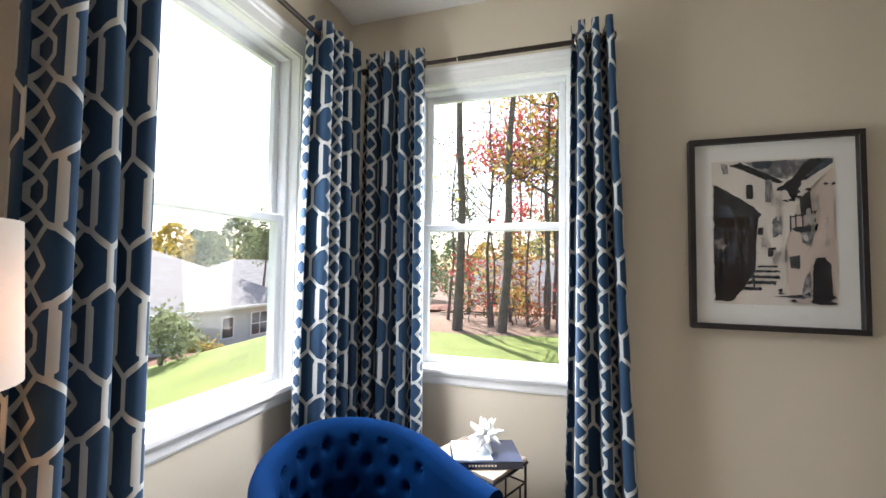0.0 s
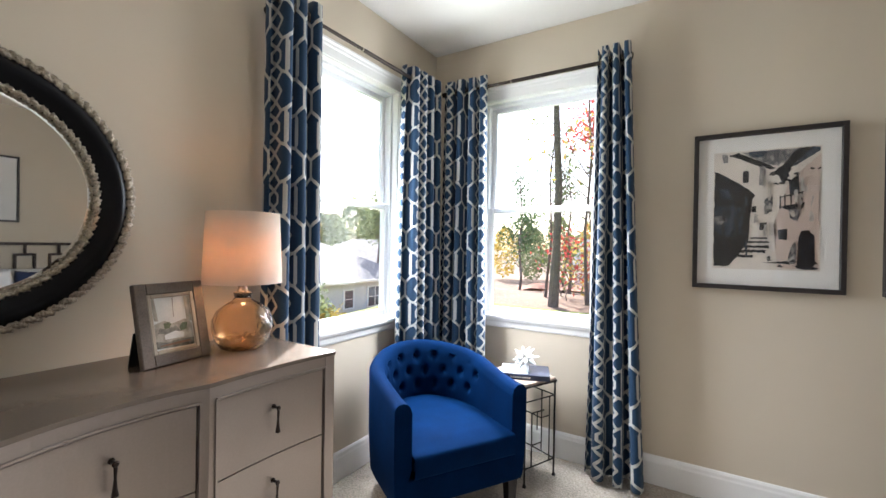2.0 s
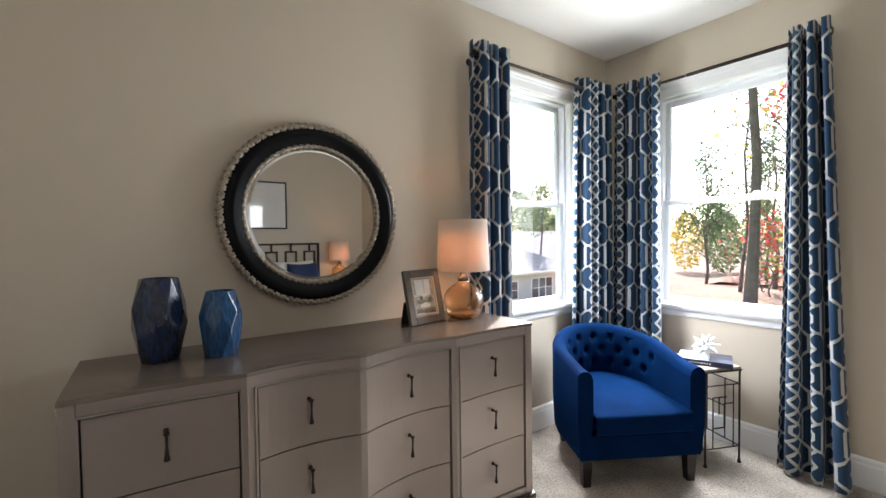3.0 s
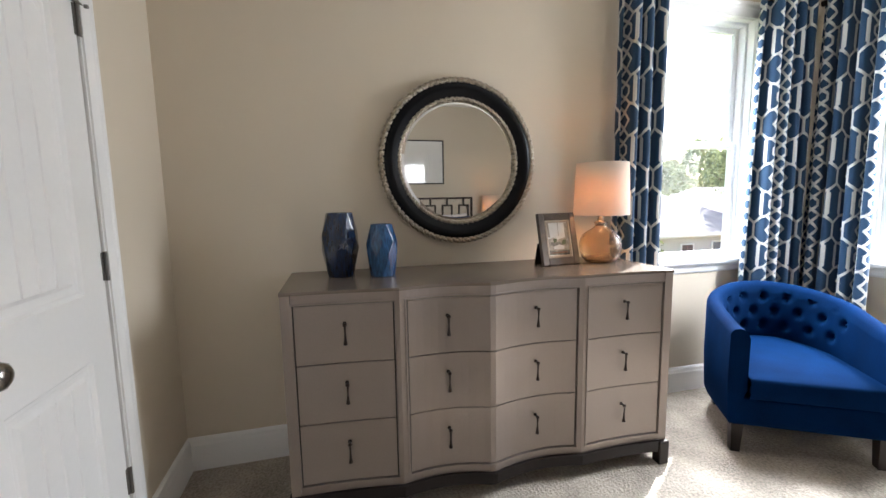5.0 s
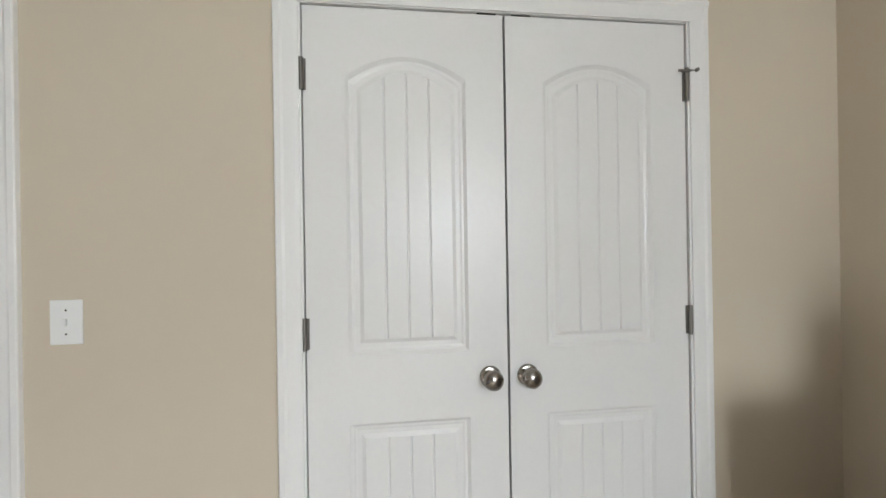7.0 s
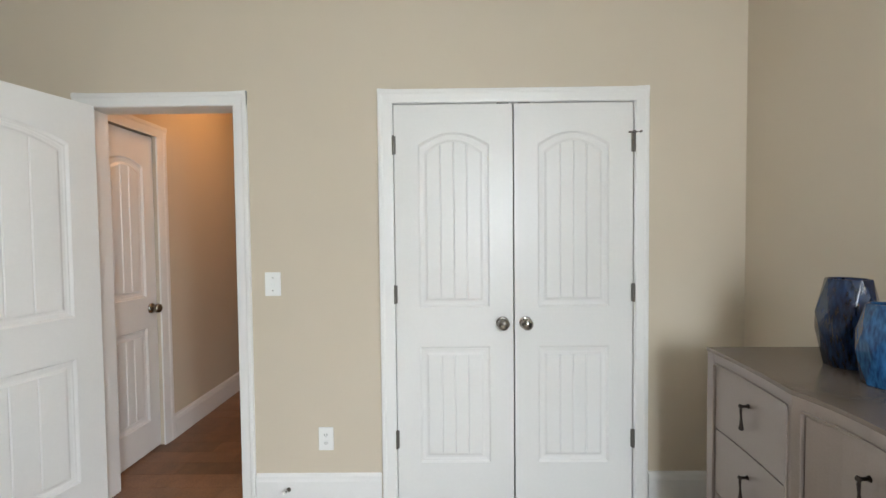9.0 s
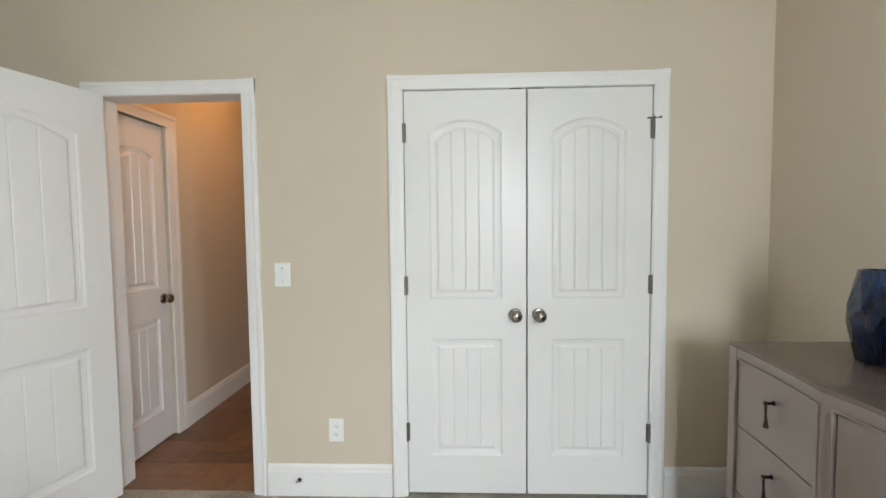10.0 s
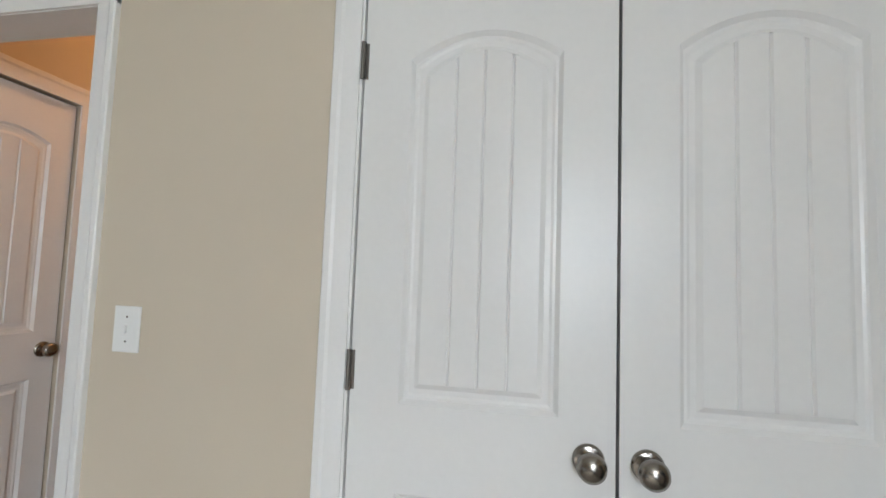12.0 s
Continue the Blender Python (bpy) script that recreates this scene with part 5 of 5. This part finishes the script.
    ob.matrix_world = pose(x, y, z, 0, tilt, 0)
    tagged(ob, label, "pillow", group="pillows on the bed")


BC = (BY0 + BY1) / 2
for y in (BC - 0.40, BC + 0.40):
    pillow("white bed pillow propped against the headboard", LINEN, y, BEDX - 0.21, 0.70, 0.46, 14, 0.595)
for y in (BC - 0.52, BC + 0.50):
    pillow("navy cushion propped on the bed pillows", NAVY, y, BEDX - 0.42, 0.46, 0.40, 18, 0.63)
pillow("white cushion propped in the middle of the bed", LINEN, BC, BEDX - 0.46, 0.52, 0.42, 18, 0.63)

ns = thing("nightstand", "dark wooden nightstand beside the bed", "nightstand", pose(XE - 0.24, 3.25, 0))
part("top", bx(-0.22, 0.22, -0.23, 0.23, 0.71, 0.74, bevel=0.004), ESPRESSO, ns)
part("body", bx(-0.20, 0.20, -0.21, 0.21, 0.15, 0.71), ESPRESSO, ns)
for z in (0.17, 0.445):
    part("drawer", bx(-0.215, -0.20, -0.20, 0.20, z, z + 0.25, bevel=0.003), ESPRESSO, ns)
for x in (-0.18, 0.18):
    for y in (-0.19, 0.19):
        part("leg", bx(x - 0.02, x + 0.02, y - 0.02, y + 0.02, 0, 0.15), ESPRESSO, ns)
copy_thing(lamp, pose(XE - 0.24, 3.25, 0.7405) @ Matrix.Scale(1.15, 4))

pe = thing("framed_print", "large thin black framed pale print above the bed", "framed print", pose(XE, 2.16, 1.865))
for a in ((-0.36, 0.36, 0.33, 0.35), (-0.36, 0.36, -0.35, -0.33), (-0.36, -0.34, -0.33, 0.33), (0.34, 0.36, -0.33, 0.33)):
    part("frame_side", bx(-0.03, -0.001, *a, bevel=0.002), FRAMEWOOD, pe)
part("print", bx(-0.012, -0.004, -0.34, 0.34, -0.33, 0.33), MATBOARD, pe, "pale abstract print")
for r in (0.12, 0.17, 0.22):
    part("print_ring", tube(bmesh.new(), [(-0.0122, r * math.cos(a * math.pi / 24), r * math.sin(a * math.pi / 24)) for a in range(49)], 0.0012, 4), INKG, pe)
g = part("glazing", bx(-0.020, -0.018, -0.34, 0.34, -0.33, 0.33), PICGLASS, pe, "reflecting picture glazing")
g.visible_shadow = False

# ---------------- hall floor ----------------
OAK = material("hall_oak_plank", (0.20, 0.105, 0.055), 0.35, var=0.35, scale=9, fine=120, bump=0.08)
onode = OAK.node_tree.nodes.new("ShaderNodeObjectInfo")
ohsv = OAK.node_tree.nodes.new("ShaderNodeHueSaturation")
obase = OAK.node_tree.nodes["Principled BSDF"].inputs["Base Color"]
OAK.node_tree.links.new(obase.links[0].from_socket, ohsv.inputs["Color"])
OAK.node_tree.links.new(mnode(OAK.node_tree, "MULTIPLY_ADD", onode.outputs["Random"], 0.5, 0.75), ohsv.inputs["Value"])
OAK.node_tree.links.new(ohsv.outputs[0], obase)
hf = structure("floor_hall", bx(2.26, HX + 0.35, -3.4, -0.02, -0.2, -0.012), GAP, "brown oak plank floor in the hallway", "floor")
for r in range(26):
    y1 = -0.022 - r * 0.127
    for k in range(2):
        off = (0.37 * r) % 0.9
        x0 = 2.38 + (0 if k == 0 else 0.35 + 0.5 * off)
        x1 = 2.38 + 0.35 + 0.5 * off if k == 0 else HX + 0.12
        pb = bmesh.new()
        box(pb, x0 + 0.001, x1 - 0.001, y1 - 0.125, y1, -0.012, -0.001)
        part("plank", pb, OAK, hf)

# ---------------- outside: lawn, mulch, woods floor ----------------
LAWN = material("lawn_grass", (0.165, 0.205, 0.030), 0.9, var=0.35, scale=0.8, fine=60, bump=0.5, dist=0.03)
CLAY = material("leaf_litter_and_clay", (0.20, 0.125, 0.08), 0.95, var=0.55, scale=0.35, fine=9, bump=0.6, dist=0.05)
MULCH = material("pine_straw_mulch", (0.20, 0.10, 0.065), 0.95, var=0.45, scale=3, fine=40, bump=0.9, dist=0.04)
ROOF = material("weathered_grey_shingle", (0.23, 0.21, 0.20), 0.9, var=0.25, scale=1.5, fine=25, bump=0.4, dist=0.01)
SIDING = material("grey_siding", (0.60, 0.58, 0.56), 0.8, var=0.06, scale=1, fine=30, bump=0.05)
PANE = material("house_window_pane", (0.06, 0.07, 0.08), 0.1, var=0.2, bump=0)


def ground_z(x, y):
    start = 2.0 + 5.0 * max(0.0, min((y - 7.0) / 6.0, 1.0))
    z = -0.45 - (3.2 / (18.0 - start)) * max(0.0, min(-x - start, 18.0 - start))
    if y > 17:
        z -= 0.10 * min(y - 17, 30)
    return z


gb = bmesh.new()
xs = [-900, -300, -120, -60, -40, -30, -24] + [-20 + i for i in range(0, 44)] + [30, 40, 60, 120, 300, 900]
ys = [-900, -300, -100, -40, -20, -10, -5, -2, 0, 2, 4, 6, 8, 10, 12, 13, 14, 16, 17, 18, 20, 23, 26, 30, 35, 42, 50, 60, 80, 120, 300, 900]
gv = [[gb.verts.new((x, y, ground_z(x, y) + (0.12 * noise.noise((x * 0.4, y * 0.4, 0)) if abs(x) < 60 and abs(y) < 60 else 0))) for x in xs] for y in ys]
for j in range(len(ys) - 1):
    for i in range(len(xs) - 1):
        f = gb.faces.new((gv[j][i], gv[j][i + 1], gv[j + 1][i + 1], gv[j + 1][i]))
        f.material_index = 1 if (ys[j] >= 13 and xs[i] > -13) or ys[j] >= 35 else 0
        f.smooth = True
gr = link_mesh("ground", gb, [LAWN, CLAY])
tagged(gr, "green lawn sloping down beside woods with leaf litter", "ground", kind="structure")

# concrete road and raw clay banks beyond the woods' edge
ROAD = material("pale_concrete_road", (0.50, 0.47, 0.44), 0.9, var=0.12, scale=0.6, fine=20, bump=0.2)
REDCLAY = material("raw_red_clay", (0.32, 0.15, 0.095), 0.95, var=0.35, scale=0.5, fine=7, bump=0.6, dist=0.05)


def strip(name, mat, y0, y1, lift, label, cat, wob):
    """A band of ground that runs along x, draped on the slope."""
    sb = bmesh.new()
    rows = []
    for i in range(46):
        x = -45 + 2 * i
        k = wob * math.sin(i * 0.9) + 0.5 * wob * math.sin(i * 2.3 + 1)
        rows.append([sb.verts.new((x, y + k, ground_z(x, y + k) + 0.16 + (lift if 0.2 < g < 0.8 else 0.0))) for y, g in ((y0, 0.0), (y0 * 0.7 + y1 * 0.3, 0.3), (y0 * 0.3 + y1 * 0.7, 0.7), (y1, 1.0))])
    for p, q in zip(rows, rows[1:]):
        for k in range(3):
            sb.faces.new((p[k], q[k], q[k + 1], p[k + 1]))
    structure(name, sb, mat, label, cat)


strip("clay_bank", REDCLAY, 25.5, 29.5, 0.35, "low bank of raw red clay beyond the trees", "bank", 0.5)
strip("road", ROAD, 30.5, 34.0, 0.02, "pale concrete road beyond the trees", "road", 0.0)
strip("clay_bank", REDCLAY, 35.0, 41.0, 0.5, "low bank of raw red clay behind the road", "bank", 0.7)

# mulch bed along the neighbour's wall
mb = bmesh.new()
rows = []
for i in range(24):
    y = 4 + i
    rows.append([mb.verts.new((x + 0.3 * math.sin(i * 1.3), y, ground_z(x, y) + h)) for x, h in ((-18.9, 0.38), (-17.6, 0.40), (-16.4, 0.30), (-15.7, 0.02))])
for a, b in zip(rows, rows[1:]):
    for k in range(3):
        mb.faces.new((a[k], a[k + 1], b[k + 1], b[k]))
structure("mulch_bed", mb, MULCH, "brown pine straw bed along the house wall", "mulch")

# ---------------- neighbour's house ----------------
HXW, HZ0, HZE = -19.0, -3.9, -1.15
ho = thing("house", "low grey neighbouring house with a hipped shingle roof", "house", pose(HXW, 15.0, HZ0))
hh = HZE - HZ0
part("wall", bx(-14, 0, -13, 13.5, 0, hh), SIDING, ho)
rb = bmesh.new()
e = 0.5
lo = [rb.verts.new(p) for p in ((-14 - e, -13 - e, hh), (e, -13 - e, hh), (e, 13.5 + e, hh), (-14 - e, 13.5 + e, hh))]
hi_ = [rb.verts.new(p) for p in ((-7, -6, hh + 3.8), (-7, 6.5, hh + 3.8))]
for q in ((lo[0], lo[1], hi_[0]), (lo[1], lo[2], hi_[1], hi_[0]), (lo[2], lo[3], hi_[1]), (lo[3], lo[0], hi_[0], hi_[1]), (lo[3], lo[2], lo[1], lo[0])):
    rb.faces.new(q)
roof = part("roof", rb, ROOF, ho, "weathered grey shingle hip roof")
part("fascia", bx(e - 0.03, e + 0.02, -13.5, 14, hh - 0.18, hh + 0.01), TRIM, ho)
part("gutter", bx(e + 0.02, e + 0.12, -13.5, 14, hh - 0.12, hh), TRIM, ho)
for y, z in ((3.6, hh + 2.15), (4.3, hh + 2.15)):
    part("roof_vent", tube(bmesh.new(), [(-3.6, y, z - 0.2), (-3.6, y, z + 0.35), (-3.6, y, z + 0.36), (-3.6, y, z + 0.5)], [0.10, 0.10, 0.17, 0.17], 10), DARKMETAL, roof)


def house_window(y, w, z0, z1, panes):
    wdw = part("window", bx(0.0, 0.05, y - w / 2 - 0.08, y + w / 2 + 0.08, z0 - 0.08, z1 + 0.08), TRIM, ho, "white framed window")
    for i in range(panes):
        a = y - w / 2 + i * w / panes
        for za, zb in ((z0, (z0 + z1) / 2 - 0.02), ((z0 + z1) / 2 + 0.02, z1)):
            part("pane", bx(0.05, 0.06, a + 0.05, a + w / panes - 0.05, za, zb), PANE, wdw)


house_window(4.2, 0.9, 0.85, 2.05, 1)
house_window(7.2, 0.9, 0.85, 2.05, 1)
house_window(10.3, 2.3, 0.75, 2.15, 3)
part("door", bx(0.0, 0.05, 12.2, 13.0, 0.2, 2.25), PANE, ho, "dark glazed house door")
ho2 = thing("house", "farther grey-roofed house behind the first", "house", pose(-30.0, 38.0, -4.2))
part("wall", bx(-9, 9, -6, 6, 0, 3.2), SIDING, ho2)
rb = bmesh.new()
lo = [rb.verts.new(p) for p in ((-9.5, -6.5, 3.2), (9.5, -6.5, 3.2), (9.5, 6.5, 3.2), (-9.5, 6.5, 3.2))]
hi_ = [rb.verts.new(p) for p in ((-4, 0, 6.2), (4, 0, 6.2))]
for q in ((lo[0], lo[1], hi_[1], hi_[0]), (lo[1], lo[2], hi_[1]), (lo[2], lo[3], hi_[0], hi_[1]), (lo[3], lo[0], hi_[0]), (lo[3], lo[2], lo[1], lo[0])):
    rb.faces.new(q)
part("roof", rb, ROOF, ho2)
for x, y, c in ((-3.0, 44, "pale far house through the trees"), (9.0, 50, "tan far house through the trees")):
    fh = thing("house", c, "house", pose(x, y, ground_z(x, y)))
    part("wall", bx(-5, 5, -4, 4, 0, 3.0), MATBOARD if x < 0 else ROSE, fh)
    rb = bmesh.new()
    lo = [rb.verts.new(p) for p in ((-5.4, -4.4, 3), (5.4, -4.4, 3), (5.4, 4.4, 3), (-5.4, 4.4, 3))]
    hi_ = [rb.verts.new(p) for p in ((-5.4, 0, 5.4), (5.4, 0, 5.4))]
    for q in ((lo[0], lo[1], hi_[1], hi_[0]), (lo[2], lo[3], hi_[0], hi_[1]), (lo[1], lo[2], hi_[1]), (lo[3], lo[0], hi_[0]), (lo[3], lo[2], lo[1], lo[0])):
        rb.faces.new(q)
    part("roof", rb, ROOF, fh)
    for k in (-3, 0, 3):
        part("window", bx(k - 0.5, k + 0.5, -4.03, -4.0, 1.0, 2.2), PANE, fh)

# ---------------- trees ----------------
BARK = material("grey_bark", (0.15, 0.115, 0.095), 0.95, var=0.4, scale=6, fine=40, bump=0.8, dist=0.02)


def leafmat(name, c):
    m = material(name, c, 0.7, var=0.4, scale=2.5, fine=30, bump=0)
    nt = m.node_tree
    tr = nt.nodes.new("ShaderNodeBsdfTranslucent")
    tr.inputs[0].default_value = (*[min(1, v * 1.6) for v in c], 1)
    mx = nt.nodes.new("ShaderNodeMixShader")
    mx.inputs[0].default_value = 0.4
    nt.links.new(nt.nodes["Principled BSDF"].outputs[0], mx.inputs[1])
    nt.links.new(tr.outputs[0], mx.inputs[2])
    nt.links.new(mx.outputs[0], nt.nodes["Material Output"].inputs[0])
    return m


# "haze" leaves: distance haze put into the colour as a paler, greyer green
LEAF = {"haze": leafmat("haze_paled_leaves", (0.15, 0.17, 0.085)), "gold": leafmat("golden_leaves", (0.36, 0.27, 0.06)), "green": leafmat("olive_leaves", (0.10, 0.125, 0.03)), "red": leafmat("red_maple_leaves", (0.34, 0.055, 0.045)), "orange": leafmat("russet_leaves", (0.28, 0.10, 0.035)), "dark": leafmat("dark_green_leaves", (0.055, 0.085, 0.035))}


def tree(label, x, y, h, r, kind, seed, leaves, low=0.35, lean=(0.0, 0.0), spread=2.0, size=0.11):
    """A tapered trunk with limbs and clumps of single leaves round the limbs' ends."""
    rnd = random.Random(seed)
    z0 = ground_z(x, y) - 0.1
    t = thing("tree", label, "tree", pose(x, y, z0), group="trees of the woods")
    bm = bmesh.new()
    n = 9
    pts = [Vector((lean[0] * h * (i / n) + 0.06 * math.sin(i * 1.7 + seed), lean[1] * h * (i / n) + 0.06 * math.cos(i * 1.3 + seed), h * i / n)) for i in range(n + 1)]
    tube(bm, pts, [r * (1.25 if i == 0 else 1 - 0.85 * i / n) for i in range(n + 1)], 8)
    ends = []
    for k in range(int(9 + h * 0.6)):
        f = rnd.uniform(low, 0.97)
        p = pts[int(f * n)].lerp(pts[min(n, int(f * n) + 1)], f * n % 1)
        a, L = rnd.uniform(0, 6.283), spread * rnd.uniform(0.45, 1.0) * (1.15 - 0.6 * f)
        q = p + Vector((math.cos(a) * L, math.sin(a) * L, L * rnd.uniform(0.25, 0.9)))
        mid = p.lerp(q, 0.5) + Vector((rnd.uniform(-.1, .1), rnd.uniform(-.1, .1), -0.06 * L))
        rr = r * (1 - 0.8 * f) * 0.42 + 0.008
        tube(bm, [p, mid, q], [rr, rr * 0.65, rr * 0.25], 5)
        ends += [mid, q, p.lerp(q, 0.75)]
        for _ in range(2):
            q2 = mid + Vector((rnd.uniform(-1, 1), rnd.uniform(-1, 1), rnd.uniform(0.1, 0.9))) * L * 0.5
            tube(bm, [mid, q2], [rr * 0.5, rr * 0.15], 4)
            ends.append(q2)
    part("trunk", bm, BARK, t, smooth=True)
    if leaves:
        V, F = [], []
        for i in range(leaves):
            c = rnd.choice(ends)
            g = 0.33 * spread ** 0.5
            p = c + Vector((rnd.gauss(0, g), rnd.gauss(0, g), rnd.gauss(0, g * 0.7)))
            d = Vector((rnd.uniform(-1, 1), rnd.uniform(-1, 1), rnd.uniform(-1, 1))).normalized()
            o = d.orthogonal().normalized()
            s = size * rnd.uniform(0.5, 1.2)
            b = len(V)
            V += [p - d * s, p + o * s * 0.45, p + d * s, p - o * s * 0.45]
            F.append((b, b + 1, b + 2, b + 3))
        me = bpy.data.meshes.new("crown")
        me.from_pydata(V, [], F)
        me.materials.append(LEAF[kind])
        c = new("crown", me)
        c.parent = t
        c["kind"] = "stuff"
    return t


TG, TR, TB = "slim tree with golden autumn leaves at the lawn's edge", "young maple with red autumn leaves", "bare grey-trunked tree at the lawn's edge"
tree("tall grey pine trunk at the lawn's edge", -2.04, 13.7, 17, 0.14, "green", 11, 500, 0.55)
tree("tall leaning grey trunk at the lawn's edge", -0.73, 13.5, 16, 0.125, "gold", 12, 900, 0.45, (0.045, 0.0))
tree("tall grey trunk with golden leaves", 0.84, 13.9, 16, 0.13, "gold", 13, 2600, 0.22)
tree(TB, -1.35, 14.6, 11, 0.055, "gold", 14, 60, 0.3, (0.01, 0), 2.4)
tree(TR, -0.9, 16.2, 7.2, 0.06, "red", 15, 1700, 0.42, (0, 0), 1.8)
tree(TR, 0.4, 15.4, 10, 0.07, "red", 16, 900, 0.55, (0, 0), 1.5)
rw = random.Random(77)
for i in range(26):
    x, y = rw.uniform(-4.5, 5.5), rw.uniform(13.9, 25)
    kd = rw.choice(["gold", "gold", "green", "orange", "green", "gold"]) if x > -1.5 else rw.choice(["green", "dark"])
    hgt = rw.uniform(6, 15) if x > -1.2 else rw.uniform(4, 10)
    tree(TG if kd == "gold" else "slim woodland tree with thinning leaves", x, y, hgt, rw.uniform(0.035, 0.10), kd, 100 + i, int(rw.uniform(400, 1000) * (1.7 if x > -0.8 else 0.3)), rw.uniform(0.12, 0.4), (rw.uniform(-.03, .03), 0), rw.uniform(1.0, 1.7), 0.085)
for i in range(24):
    x, y = rw.uniform(-2.6, 4.5), rw.uniform(13.6, 22)
    kd = rw.choice(["gold", "orange", "red", "green", "gold", "orange"])
    tree("low woodland sapling with autumn leaves", x, y, rw.uniform(1.2, 3.4), rw.uniform(0.012, 0.028), kd, 300 + i, int(rw.uniform(110, 260)), 0.08, (rw.uniform(-.05, .05), 0), rw.uniform(0.6, 1.0), 0.085)
for x, y, hgt in ((-6.6, 22.5, 7.5), (-5.2, 26.0, 8.0), (-9.5, 30.0, 8.5)):
    tree("slim dark green tree beyond the lawn", x, y, hgt, 0.07, "dark", int(hgt * 31), 800, 0.25, (0, 0), 1.3, 0.12)
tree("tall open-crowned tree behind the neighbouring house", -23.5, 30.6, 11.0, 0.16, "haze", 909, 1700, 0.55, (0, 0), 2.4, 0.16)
# far belts: one mass each
for nm, lab, spots in (("far_woods", "distant mixed woods beyond the houses", [(-92 + i * 2.3, 56 + 8 * math.sin(i * 1.1) + (i % 3) * 6) for i in range(24)]), ("far_woods", "distant woods behind the lawn slope", [(-40 + i * 4.5, 98 + 6 * math.sin(i * 2.1)) for i in range(26)])):
    V, F, cols = [], [], []
    for k, (x, y) in enumerate(spots):
        z0, hg = ground_z(x, y), rw.uniform(11, 15)
        for j in range(1100):
            f = rw.random() ** 0.7
            rad = 3.2 * math.sqrt(max(0.05, 1 - (2 * f - 1) ** 2)) * rw.uniform(0.6, 1.1)
            a = rw.uniform(0, 6.283)
            p = Vector((x + rad * math.cos(a), y + rad * math.sin(a), z0 + 0.5 + f * hg))
            d = Vector((rw.uniform(-1, 1), rw.uniform(-1, 1), rw.uniform(-1, 1))).normalized()
            o, s = d.orthogonal().normalized(), rw.uniform(0.2, 0.5)
            b = len(V)
            V += [p - d * s, p + o * s * 0.6, p + d * s, p - o * s * 0.6]
            F.append((b, b + 1, b + 2, b + 3))
            cols.append(0 if (k * 7) % 5 > 0 else 1)
    me = bpy.data.meshes.new(nm)
    me.from_pydata(V, [], F)
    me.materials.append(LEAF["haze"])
    me.materials.append(LEAF["gold"])
    me.polygons.foreach_set("material_index", cols)
    tagged(new(nm, me), lab, "woods", kind="stuff")
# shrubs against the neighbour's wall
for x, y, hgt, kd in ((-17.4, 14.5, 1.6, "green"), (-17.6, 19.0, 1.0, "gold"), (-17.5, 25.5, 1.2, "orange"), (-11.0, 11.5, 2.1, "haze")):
    tree("small leafy shrub in the pine straw bed", x, y, hgt, 0.05, kd, int(y * 7), 1100, 0.1, (0, 0), 0.9, 0.10)
